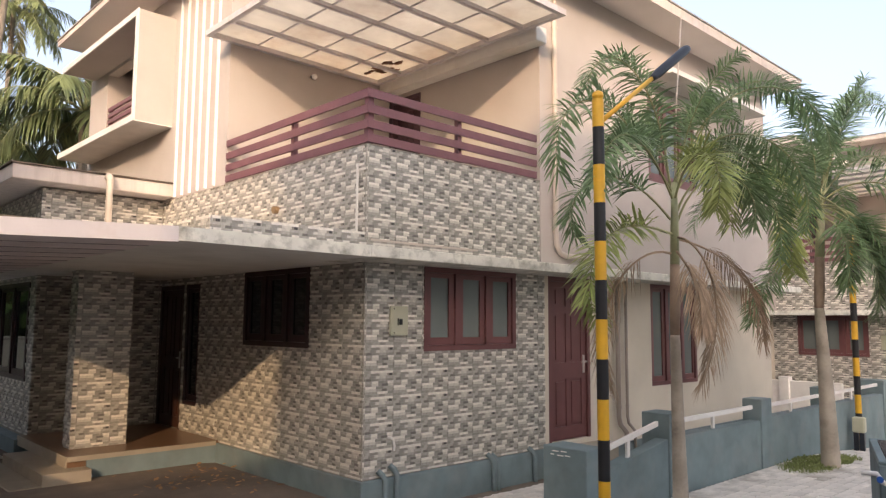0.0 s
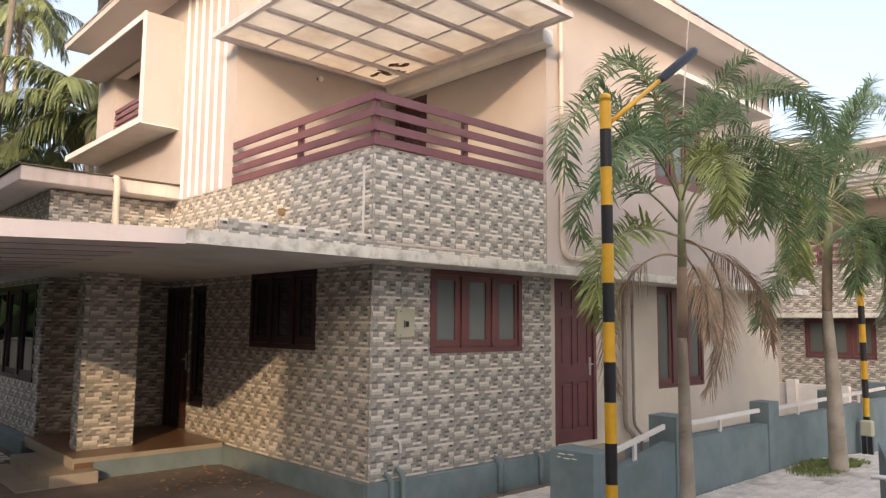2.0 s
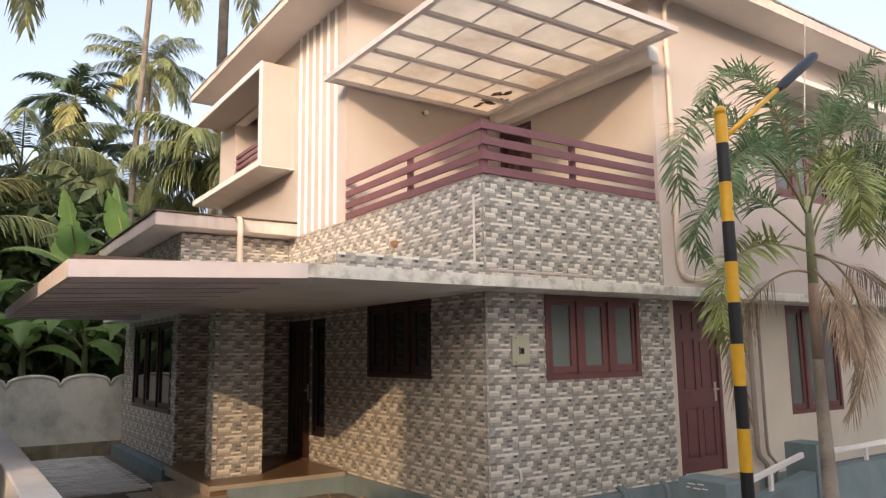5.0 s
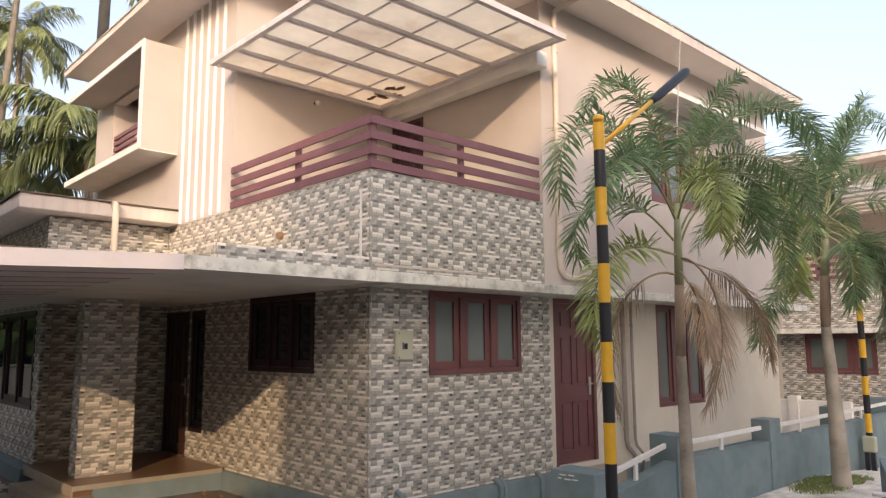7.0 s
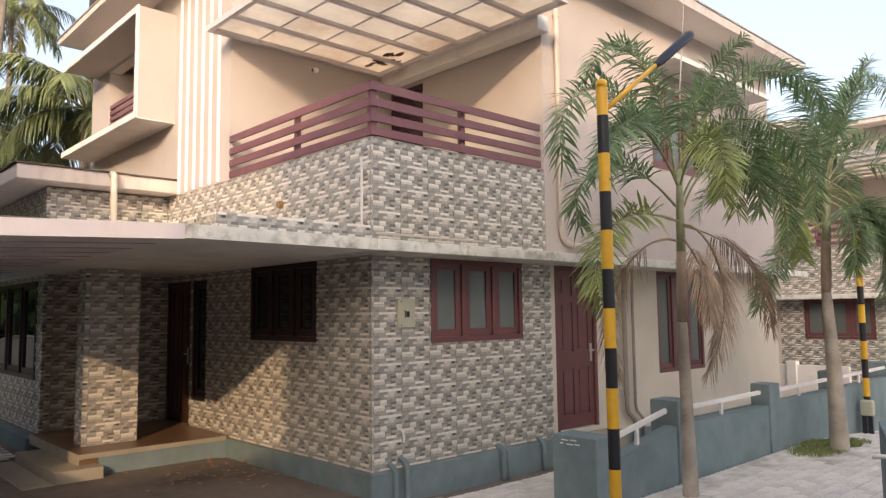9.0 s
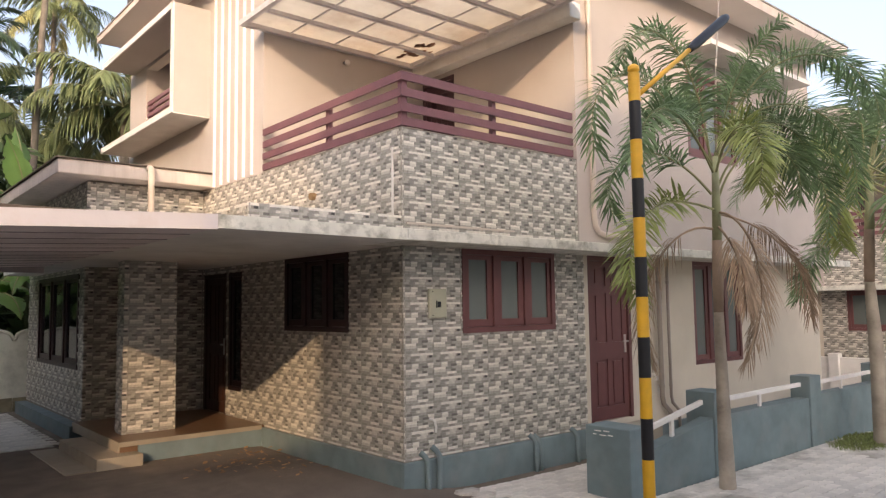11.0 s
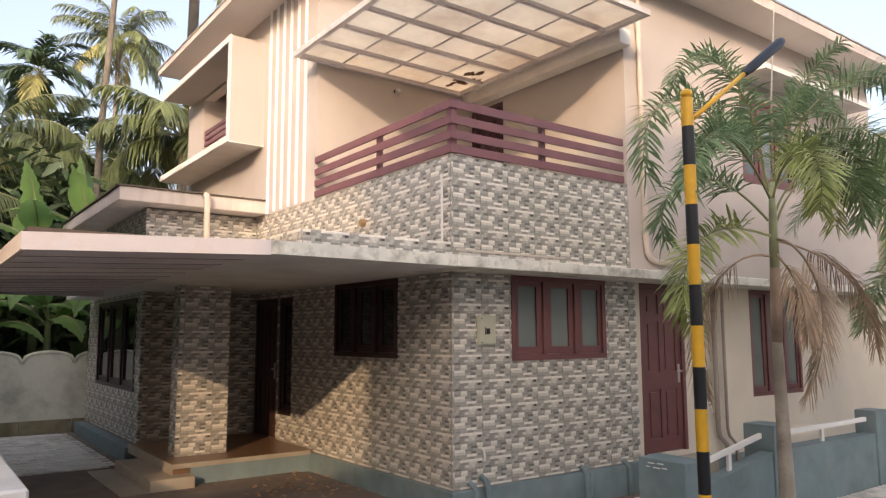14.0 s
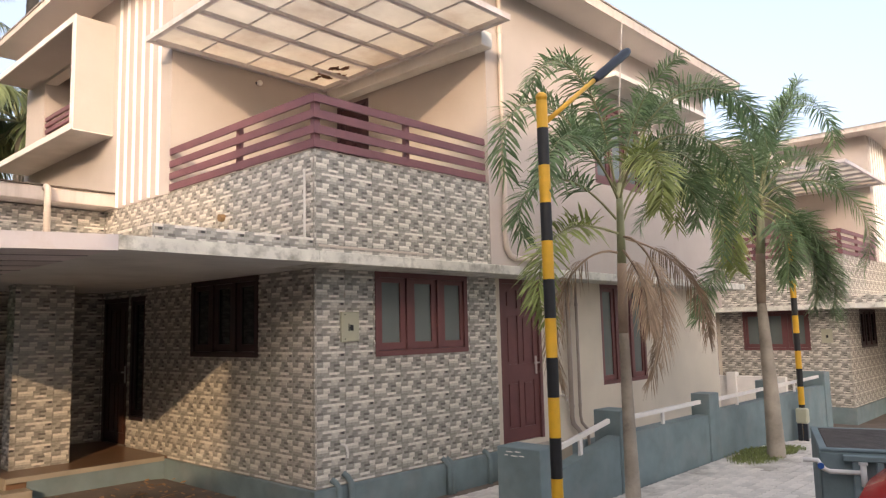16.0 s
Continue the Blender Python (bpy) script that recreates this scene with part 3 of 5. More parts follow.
    for ya, yb in zip(ys, ys[1:]):
        for j, (xa, xb) in enumerate(zip(xs, xs[1:])):
            part("sheet", one_box(xa + 0.004, xb - 0.004, ya + 0.004, yb - 0.004, 5.786, 5.792), CANOPY_SHEET, can)
            if j:
                part("glazing_bar", one_box(xa - 0.009, xa + 0.009, ya + 0.03, yb - 0.03, 5.765, 5.785), CANOPY_BAR, can)
    part("canopy_beam", one_box(2.60, BX - 0.001, -0.13, BY - 0.001, 5.57, 5.78), WHITE, house, "white painted beam under the canopy", bevel=0.01)
    # railing
    rail = part("railing", one_box(0.02, 0.09, 0.02, 0.09, PT + 0.012, 4.36), RAIL, house, "dusty maroon balcony railing of flat bars")
    for c in ((1.34, 1.40, 0.03, 0.09), (0.03, 0.09, 1.49, 1.55)):
        part("post", one_box(*c, PT + 0.012, 4.33), RAIL, rail)
    for za in (4.262, 4.092, 3.93, 3.779):
        part("rail", one_box(-0.012, BX - 0.08, -0.012, 0.019, za, za + 0.088), RAIL, rail)
        part("rail", one_box(-0.012, 0.019, 0.0195, BY - 0.002, za, za + 0.088), RAIL, rail)
    # windows and doors below
    window(house, "F", 0.815, 2.33, 1.605, SO - 0.001, 0.0, 3, MAROON, FROST, "maroon window with three frosted panes")
    window(house, "F", 5.50, 6.93, 0.975, SO - 0.001, 0.02, 3, MAROON, FROST, "maroon window with three frosted panes")
    # these three frames carry the porch shade in their paint colour
    window(house, "S", 1.027, 2.517, 1.62, SO - 0.001, 0.0, 3, MAROON_IN_SHADE, DARK_GLASS, "maroon window under the porch, its shade in the frame colour")
    window(house, "S", 3.80, 4.26, 0.74, SO - 0.1, 0.02, 1, MAROON_IN_SHADE, DARK_GLASS, "narrow maroon sidelight window")
    window(house, "S", 5.55, 8.15, 1.06, 2.45, -1.70, 3, MAROON_IN_SHADE, DARK_GLASS, "front room window with porch shade in the frame colour", ratio=0.75)
    panel_door(house, "F", 2.99, 3.90, FL + 0.02, SO - 0.001, 0.02, MAROON, "maroon panelled side door", 3.78, [(0.17, 0.78), (1.0, 1.645), (1.74, 1.99)])
    panel_door(house, "S", 4.32, 5.17, FL, SO - 0.1, 0.02, WOOD_AND_ROOM_SHADE, "dark brown wooden main door", 4.46, [(0.15, 0.85), (1.0, 1.9)])
    # dark sheets behind every opening stand in for the unlit rooms
    part("inner_wall", one_box(0.6, 9.3, 0.6, 0.7, 0, 2.6), WOOD_AND_ROOM_SHADE, house)
    part("inner_wall", one_box(BX + 0.4, 9.3, 0.6, 0.7, 2.7, 6.5), WOOD_AND_ROOM_SHADE, house)
    part("inner_wall", one_box(0.5, 0.6, 0.8, 8.5, 0, 2.6), WOOD_AND_ROOM_SHADE, house)
    part("inner_wall", one_box(1.2, 1.3, BY + 0.3, 8.5, 2.7, 6.5), WOOD_AND_ROOM_SHADE, house)
    part("inner_wall", one_box(-1.3, -1.2, 5.5, 8.9, 0, 3.7), WOOD_AND_ROOM_SHADE, house)
    return house


house = build_house("two-storey peach house with stone-tiled lower walls", (0, 0, 0))
NB = Vector((13.6, -1.43, -0.39))
XF = Matrix(((0, 1, 0, NB.x), (1, 0, 0, NB.y), (0, 0, 1, NB.z), (0, 0, 0, 1)))
MIRRORED = True
neighbour = build_house("matching two-storey peach house across the lane end", tuple(NB))
far_box = thing("meter_box", "cream metal meter box on the neighbouring tiled wall", "electric box", (NB.x, NB.y + 0.45, 1.4))
part("case", one_box(0.335, 0.565, -0.03, 0.003, 1.775, 2.085), METER, far_box, bevel=0.005)
part("window", one_box(0.42, 0.47, -0.034, -0.0305, 1.89, 1.95), BLACK, far_box, "dark meter window")
XF, MIRRORED = Matrix.Identity(4), False


# the plain house across the lane, behind the camera, whose shade lies on the lower walls
back = thing("house", "plain two-storey house across the lane", "house", (0, -16, 0))
part("wall", one_box(-13.7, -3.5, -20, -12.0, -0.3, 9.5), BEIGE, back)
part("roof", one_box(-13.8, -3.4, -20.3, -11.8, 9.5, 9.7), ROOF_EDGE, back)
# unseen block added on the porch's open side to keep sky light out
row = thing("house", "unseen dark block added to keep sky light off the porch", "house", (-9, 3.5, 0))
part("wall", one_box(-14, -4.75, 1.1, 5.4, -0.3, 5.4), BLOCKER_DARK, row)
part("wall", one_box(-14, -6.0, -0.75, 1.099, -0.3, 5.4), BLOCKER_DARK, row)
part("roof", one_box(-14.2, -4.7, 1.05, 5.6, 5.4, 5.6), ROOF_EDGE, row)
# unseen low block added across the lane against glow near the horizon
row = thing("house", "unseen low dark block added to cut the glow under the sun", "house", (-23, -16, 0))
part("wall", one_box(-32, -14.0, -20, -12.0, -0.3, 6.1), BLOCKER_DARK, row)
part("roof", one_box(-32.2, -13.9, -20.3, -11.8, 6.1, 6.3), ROOF_EDGE, row)

# ---- boundary walls ----
PO = thing("boundary_wall", "low blue-grey compound wall with square posts", "wall", (2.0, -1.5, 0), kind="structure")
POSTS = ((1.47, 0.685, -1.10), (3.05, 0.91, -1.28), (5.475, 0.91, -1.37), (7.90, 0.93, -1.38), (10.8, 0.90, -1.15))
for x, top, inner in POSTS:
    part("post", one_box(x, x + 0.33, -1.635, inner, ground_z(x, -3) - 0.3, top), BLUE, PO, bevel=0.008)


def slanted(x0, x1, y0, y1, za, zb, h):
    """A bar along x whose foot rises from za to zb."""
    bm = bmesh.new()
    v = [bm.verts.new(p) for dz in (0, h) for p in ((x0, y0, za + dz), (x1, y0, zb + dz), (x1, y1, zb + dz), (x0, y1, za + dz))]
    for f in ((0, 1, 2, 3), (4, 5, 6, 7), (0, 1, 5, 4), (1, 2, 6, 5), (2, 3, 7, 6), (3, 0, 4, 7)):
        bm.faces.new([v[k] for k in f])
    return bm


# panel top and rail foot at both ends
SPANS = ((0.42, 0.62, 0.60, 0.785), (0.63, 0.615, 0.775, 0.785), (0.64, 0.64, 0.775, 0.785), (0.64, 0.64, 0.785, 0.80))
for (x, top, _), (x2, top2, _), (pa, pb, ra, rb) in zip(POSTS, POSTS[1:], SPANS):
    g = ground_z(x2, -3) - 0.3
    part("panel", slanted(x + 0.331, x2 - 0.001, -1.61, -1.46, g, g + pb - pa, pa - g), BLUE, PO)
    part("coping", slanted(x + 0.331, x2 - 0.001, -1.614, -1.456, pa, pb, 0.012), BLUE, PO)
    part("rail", slanted(x + 0.34, x2 - 0.13, -1.57, -1.53, ra, rb, 0.05), WHITE, PO, "white painted flat top rail")
    xb = x + 0.33 + (x2 - x - 0.33) * 0.40
    part("baluster", one_box(xb, xb + 0.05, -1.565, -1.535, (pa + pb) / 2 - 0.02, (ra + rb) / 2 + 0.005), WHITE, PO)
marks = thing("chalk_marks", "faint white chalk scribble on the gate post", "writing", (1.47, -1.4, 0.6))
for k, (ya, yb, z) in enumerate(((-1.22, -1.30, 0.635), (-1.33, -1.40, 0.64), (-1.20, -1.24, 0.60), (-1.28, -1.36, 0.597), (-1.38, -1.44, 0.602))):
    part("stroke", one_box(1.4655, 1.4695, yb, ya, z, z + 0.010), WHITE, marks)

back_wall = thing("compound_wall", "pale weathered compound wall with scalloped top", "wall", (-4, 9.25, 0), kind="structure")
SCALLOP = material("weathered_pale_plaster", (0.74, 0.72, 0.60), 0.9, 0.12, 2, 0.3, stain=(0.10, 0.11, 0.07), stain_amount=0.75, stain_scale=1.0)
MOSSY = material("mossy_plaster", (0.30, 0.26, 0.17), 0.95, 0.25, 3, 0.4, stain=(0.11, 0.11, 0.05), stain_amount=0.8, stain_scale=2.5)
for k in range(-8, 1):
    wd = 0.86
    x0 = -1.86 + k * wd
    bm = bmesh.new()
    n = 14
    lo, hi = [], []
    for y in (9.25, 9.37):
        lo.append([bm.verts.new((x0 + wd * i / n, y, 0)) for i in range(n + 1)])
        hi.append([bm.verts.new((x0 + wd * i / n, y, 1.40 + 0.20 * math.sqrt(max(0.0, 1 - (2 * i / n - 1) ** 2)) ** 0.8)) for i in range(n + 1)])
    for i in range(n):
        bm.faces.new((lo[0][i], lo[0][i + 1], hi[0][i + 1], hi[0][i]))
        bm.faces.new((lo[1][i + 1], lo[1][i], hi[1][i], hi[1][i + 1]))
        bm.faces.new((hi[0][i], hi[0][i + 1], hi[1][i + 1], hi[1][i]))
    part("panel", bm, SCALLOP, back_wall)
    part("base", one_box(x0 + 0.003, x0 + wd - 0.003, 9.225, 9.2495, 0, 0.36), MOSSY, back_wall, "mossy brown wall base", bevel=0.006)
    bm = bmesh.new()
    tube(bm, [(x0 + wd * i / n, 9.262, 1.385 + 0.20 * math.sqrt(max(0.0, 1 - (2 * i / n - 1) ** 2)) ** 0.8) for i in range(n + 1)], 0.035, 8)
    part("moulding", bm, SCALLOP, back_wall, smooth=True)
tagged(part("gate_side_wall", one_box(-4.04, -3.80, -0.9, 9.2, 0, 1.0), WHITE, None, bevel=0.015), "low whitewashed wall along the porch side", "wall", kind="structure")
cream_wall = tagged(part("plot_wall", one_box(13.0, 13.14, -0.2, 9.0, -0.5, 0.63), WHITE, None, bevel=0.01), "low cream wall between the two plots", "wall", kind="structure")
part("pillar", one_box(12.93, 13.16, 0.90, 1.12, -0.5, 0.72), WHITE, cream_wall, bevel=0.01)


# ---- street lamps ----
def street_lamp(x, y, z0, top, lean, arm, r=0.054, band=0.305, first=0.285):
    t = thing("street_lamp", "yellow and black banded street lamp pole", "street lamp", (x, y, z0), "street lamps")
    tx, ty = lean
    at = lambda z: (x + tx * (z - z0), y + ty * (z - z0), z)  # noqa: E731
    zt, k, h = top, 0, first
    while zt > z0:
        zb = max(z0, zt - h)
        part("band", tube(bmesh.new(), [at(zb), at(zt)], r, 24), YELLOW if k % 2 == 0 else BLACK, t)
        zt, k, h = zb, k + 1, band
    c = at(top)
    part("cap", tube(bmesh.new(), [(c[0], c[1], top + h) for h in (0.0005, 0.012, 0.02, 0.03, 0.055, 0.07)],
                     [r * 0.8, r * 0.8, r * 1.02, r * 1.02, r * 0.95, r * 0.5], 20), YELLOW, t, smooth=True)
    a0 = Vector(at(top - 0.2))
    a1 = Vector(at(top)) + Vector(arm)
    m = a0.lerp(a1, 0.56)
    part("arm", tube(bmesh.new(), [a0, m], 0.021, 12), YELLOW, t, "yellow lamp arm", smooth=True)
    d = (a1 - m).normalized()
    part("lamp_head", tube(bmesh.new(), [m - d * 0.02, m + d * 0.03, m + d * 0.12, a1 - d * 0.08, a1 - d * 0.02, a1], [0.028, 0.032, 0.044, 0.046, 0.036, 0.015], 12), LAMP_BODY, t, "dark grey LED lamp head", smooth=True)
    return t


street_lamp(0.35, -2.6, 0.0, 3.715, (-0.004, 0.0), (1.518, 0.0, 0.847), 0.046, 0.3075, 0.228)
street_lamp(9.0, -1.745, ground_z(9.0, -3), 3.185, (0.0, 0.0), (1.45, 0.36, 0.79), 0.05)
mb = thing("meter_box", "cream electric box strapped to the lamp pole", "electric box", (8.86, -1.8, 0))
gz = ground_z(8.9, -3)
part("body", one_box(8.80, 8.93, -1.88, -1.69, gz + 0.31, gz + 0.56), METER, mb, bevel=0.02)
for y in (-1.83, -1.74):
    part("leg", one_box(8.82, 8.88, y - 0.035, y + 0.035, gz - 0.02, gz + 0.309), LAMP_BODY, mb, "dark steel foot")

# ---- wall fittings ----
PANEL_BOX = thing("meter_box", "cream metal electricity meter box on the tiled wall", "electric box", (0.45, -0.02, 1.8))
part("case", one_box(0.322, 0.56, -0.028, 0.003, 1.775, 2.085), METER, PANEL_BOX, bevel=0.005)
part("door", one_box(0.334, 0.548, -0.036, -0.0285, 1.79, 2.08), METER, PANEL_BOX, bevel=0.003)
part("window", one_box(0.425, 0.47, -0.040, -0.0365, 1.89, 1.95), BLACK, PANEL_BOX, "dark meter window")
part("handle", one_box(0.405, 0.415, -0.042, -0.0365, 1.885, 1.96), BLACK, PANEL_BOX)
for c in ((0.36, 2.055), (0.36, 1.805)):
    part("screw", one_box(c[0] - 0.006, c[0] + 0.006, -0.039, -0.0365, c[1] - 0.006, c[1] + 0.006), BLACK, PANEL_BOX)


def pipe(name, label, pts, r, mat, clamps=()):
    t = thing(name, label, "pipe", pts[-1], "drain pipes")
    part("run", tube(bmesh.new(), pts, r, 12), mat, t, smooth=True)
    for c, axis in clamps:
        d = Vector(axis) * 0.02
        part("collar", tube(bmesh.new(), [Vector(c) - d, Vector(c) + d], r * 1.2, 12), mat, t)
    return t


pipe("drainpipe", "cream drainpipe down the upper wall with a bend", [(3.27, -0.64, 6.80), (3.25, -0.64, 6.70), (3.21, -0.58, 6.62), (3.13, -0.14, 6.52), (3.09, -0.06, 6.47), (3.08, -0.05, 6.36), (3.08, -0.05, 5.0), (3.08, -0.05, 3.05), (3.10, -0.05, 2.92), (3.16, -0.05, 2.84), (3.26, -0.05, 2.81), (4.2, -0.05, 2.80)],
     0.036, PVC, [((3.08, -0.05, z), (0, 0, 1)) for z in (5.9, 4.6, 3.4)])
for dx, zb, pr in ((4.47, 0.50, 0.034), (4.69, 0.50, 0.022)):
    pipe("drainpipe", "taupe drainpipe beside the side door", [(dx, -0.055, SO), (dx, -0.055, 1.2), (dx, -0.055, zb + 0.1), (dx + 0.03, -0.055, zb), (dx + 0.18, -0.06, zb - 0.12), (dx + 0.2, -0.06, 0.02)], pr, GREY_PIPE, [((dx, -0.055, 2.2), (0, 0, 1)), ((dx, -0.055, 0.75), (0, 0, 1))])
pipe("drainpipe", "cream spout pipe from the front room roof", [(-0.98, 4.79, 3.93), (-0.98, 4.75, 3.96), (-0.98, 4.70, 3.94), (-0.98, 4.68, 3.87), (-0.98, 4.68, 2.66)], 0.045, PVC)
for x0, top in ((0.25, 0.33), (0.40, 0.37), (1.86, 0.31), (1.93, 0.30), (2.60, 0.30)):
    pipe("waste_pipe", "blue-grey painted waste pipe on the plinth", [(x0 - 0.05, 0.0, top + 0.09), (x0 - 0.02, -0.04, top + 0.05), (x0, -0.065, top), (x0, -0.068, 0.1), (x0, -0.068, -0.02)], 0.030, BLUE)
tap = thing("wall_tap", "small white tap stub on the tiled wall", "tap", (0.34, 0, 0.68))
part("stub", tube(bmesh.new(), [(0.34, 0.01, 0.74), (0.34, -0.04, 0.74), (0.35, -0.06, 0.72), (0.36, -0.065, 0.66), (0.355, -0.065, 0.61)], 0.013, 8), WHITE, tap)
tap = thing("wall_tap", "small white tap on the peach wall", "tap", (4.30, 0, 0.9))
part("stub", tube(bmesh.new(), [(4.30, 0.03, 0.92), (4.30, -0.06, 0.92), (4.31, -0.08, 0.90), (4.31, -0.08, 0.84)], 0.018, 8), WHITE, tap)
part("handle", one_box(4.27, 4.33, -0.05, -0.035, 0.955, 0.97), WHITE, tap)
bulb = thing("wall_lamp", "small round white bulb on the balcony wall", "lamp", (1.31, BY, 5.55))
part("holder", tube(bmesh.new(), [(1.31, BY, 5.57), (1.31, BY - 0.05, 5.56)], 0.022, 12), BLACK, bulb)
bm = bmesh.new()
bmesh.ops.create_uvsphere(bm, u_segments=14, v_segments=10, radius=0.042, matrix=Matrix.Translation((1.31, BY - 0.085, 5.55)))
part("bulb", bm, WHITE, bulb, smooth=True)
spout = thing("drain_spout", "short brown clay drain spout in the parapet", "spout", (-0.03, 1.78, 3.25))
part("pipe", tube(bmesh.new(), [(0.04, 1.78, 3.26), (-0.05, 1.78, 3.25)], 0.045, 14), material("clay", (0.25, 0.16, 0.08), 0.8, 0.1, 8), spout)
seam = thing("conduit", "thin white conduit down the tiled parapet", "conduit", (-0.02, 0.15, ST))
part("run", one_box(-0.018, -0.004, 0.14, 0.164, 2.70, 3.57), WHITE, seam)
ledge = thing("conduit", "thin cream conduit along the slab", "conduit", (1.4, -0.03, ST))
part("run", one_box(0.02, 1.6, -0.05, -0.03, 2.745, 2.765), PVC, ledge)
# brown stains and dry leaves on the canopy sheets, modelled as flat lumps
CANOPY_BLOTCH = material("brown_stain_and_dry_leaf", (0.34, 0.20, 0.14), 0.95, 0.3, 20, 0.6, through_light=0.5)
nest = thing("canopy_blotches", "brown stain and dry leaf blotches on the canopy sheets", "nest", (2.25, 2.6, 5.74))
rng = random.Random(8)
for k in range(11):
    x, y = 2.27 + rng.uniform(-0.16, 0.16), 2.55 + rng.uniform(-0.42, 0.38)
    sx, sy = rng.uniform(0.03, 0.08), rng.uniform(0.03, 0.09)
    bm = bmesh.new()
    bmesh.ops.create_icosphere(bm, subdivisions=3, radius=1.0)
    for v in bm.verts:
        q = 1 + 0.9 * noise.noise(v.co * 2.5 + Vector((k * 7, 0, 0)))
        v.co = Vector((x + v.co.x * sx * q, y + v.co.y * sy * q, 5.784 + v.co.z * 0.008 * q))
    part("lump", bm, CANOPY_BLOTCH, nest, smooth=True)


# ---- plants ----
LEAF = material("palm_green", (0.215, 0.31, 0.155), 0.36, 0.25, 3, 0.0, island=0.38, through_light=0.45)
LEAF_Y = material("palm_yellow_green", (0.33, 0.38, 0.13), 0.5, 0.25, 3, 0.0, island=0.3, through_light=0.3)
LEAF_D = material("dry_palm_brown", (0.42, 0.31, 0.21), 0.8, 0.25, 4, 0.0, island=0.3, through_light=0.15)
LEAF_C = material("coconut_green", (0.17, 0.20, 0.085), 0.5, 0.3, 2, 0.0, island=0.35, through_light=0.25)
LEAF_CY = material("coconut_yellow", (0.27, 0.26, 0.10), 0.55, 0.3, 2, 0.0, island=0.35, through_light=0.25)
RACHIS = material("palm_rachis", (0.28, 0.28, 0.13), 0.6, 0.15, 5, 0.05)
COCO_TRUNK = material("coconut_trunk", (0.17, 0.145, 0.115), 0.9, 0.2, 3, 0.5, stain=(0.08, 0.07, 0.06), stain_amount=0.6, stain_scale=2)
TRUNK = material("grey_palm_trunk", (0.38, 0.33, 0.265), 0.9, 0.25, 6, 0.5, stain=(0.10, 0.085, 0.07), stain_amount=0.8, stain_scale=3)
SHAFT = material("green_crownshaft", (0.30, 0.31, 0.17), 0.55, 0.2, 5, 0.1, stain=(0.25, 0.19, 0.12), stain_amount=0.5, stain_scale=2)
SHEATH = material("dry_leaf_sheath", (0.30, 0.22, 0.16), 0.85, 0.2, 6, 0.3, stain=(0.15, 0.1, 0.07), stain_amount=0.5, stain_scale=3)
BANANA = material("banana_leaf", (0.22, 0.36, 0.11), 0.4, 0.15, 2, 0.05, through_light=0.5)
BUSH = material("dark_undergrowth", (0.085, 0.125, 0.05), 0.6, 0.35, 1.5, 0.0, island=0.45, through_light=0.15)


def blade(bm, p, d, n, length, width, sag, mi=0, steps=2):
    """A narrow leaflet: a strip that tapers to a tip and sags."""
    d = d.normalized()
    w = d.cross(n)
    w = w.normalized() * width / 2 if w.length > 1e-4 else Vector((width / 2, 0, 0))
    prev = (bm.verts.new(p - w * 0.5), bm.verts.new(p + w * 0.5))
    for k in range(1, steps + 1):
        t = k / (steps + 1)
        c = p + d * length * t + Vector((0, 0, -sag * length * t * t))
        cur = (bm.verts.new(c - w), bm.verts.new(c + w))
        bm.faces.new((prev[0], prev[1], cur[1], cur[0])).material_index = mi
        prev = cur
    tip = bm.verts.new(p + d * length + Vector((0, 0, -sag * length)))
    bm.faces.new((prev[0], prev[1], tip)).material_index = mi


def frond_curve(base, az, elev, length, droop, n=18, curl=1.25):
    pts = [Vector(base)]
    for i in range(n):
        t = (i + 0.5) / n
        e = radians(elev - droop * t ** curl)
        a = radians(az)
        pts.append(pts[-1] + Vector((math.cos(a) * math.cos(e), math.sin(a) * math.cos(e), math.sin(e))) * (length / n))
    return pts


def frond(bm, rng, base, az, elev, length, droop, leaf_len, width, count, ranks, sag, start=0.18, stalk=0.016, spread=55, curl=1.25):
    """A feather leaf: material 0 leaflets, 1 rachis. ranks: the angles round the rachis at which leaflets stand."""
    pts = frond_curve(base, az, elev, length, droop, 18, curl)
    tube(bm, pts, [stalk * (1 - 0.85 * i / len(pts)) for i in range(len(pts))], 5, 1, caps=False)
    m = len(pts) - 1
    for i in range(count):
        t = start + (1 - start) * (i + rng.random() * 0.6) / count
        k = min(int(t * m), m - 1)
        p = pts[k].lerp(pts[k + 1], t * m - k)
        d = (pts[k + 1] - pts[k]).normalized()
        side = d.cross(Vector((0, 0, 1)))
        side = side.normalized() if side.length > 0.05 else Vector((math.sin(radians(az)), -math.cos(radians(az)), 0))
        up = side.cross(d).normalized()
        size = leaf_len * (0.55 + 0.45 * math.sin(math.pi * min(1, 0.12 + 0.95 * t))) * rng.uniform(0.8, 1.12)
        for r in ranks:
            a = radians(r + rng.uniform(-14, 14))
            out = side * math.cos(a) + up * math.sin(a)
            s = radians(spread + rng.uniform(-12, 10) - 22 * t)
            way = d * math.cos(s) + out * math.sin(s)
            blade(bm, p, way, up, size, width * rng.uniform(0.8, 1.15), sag * rng.uniform(0.6, 1.4))
    return bm


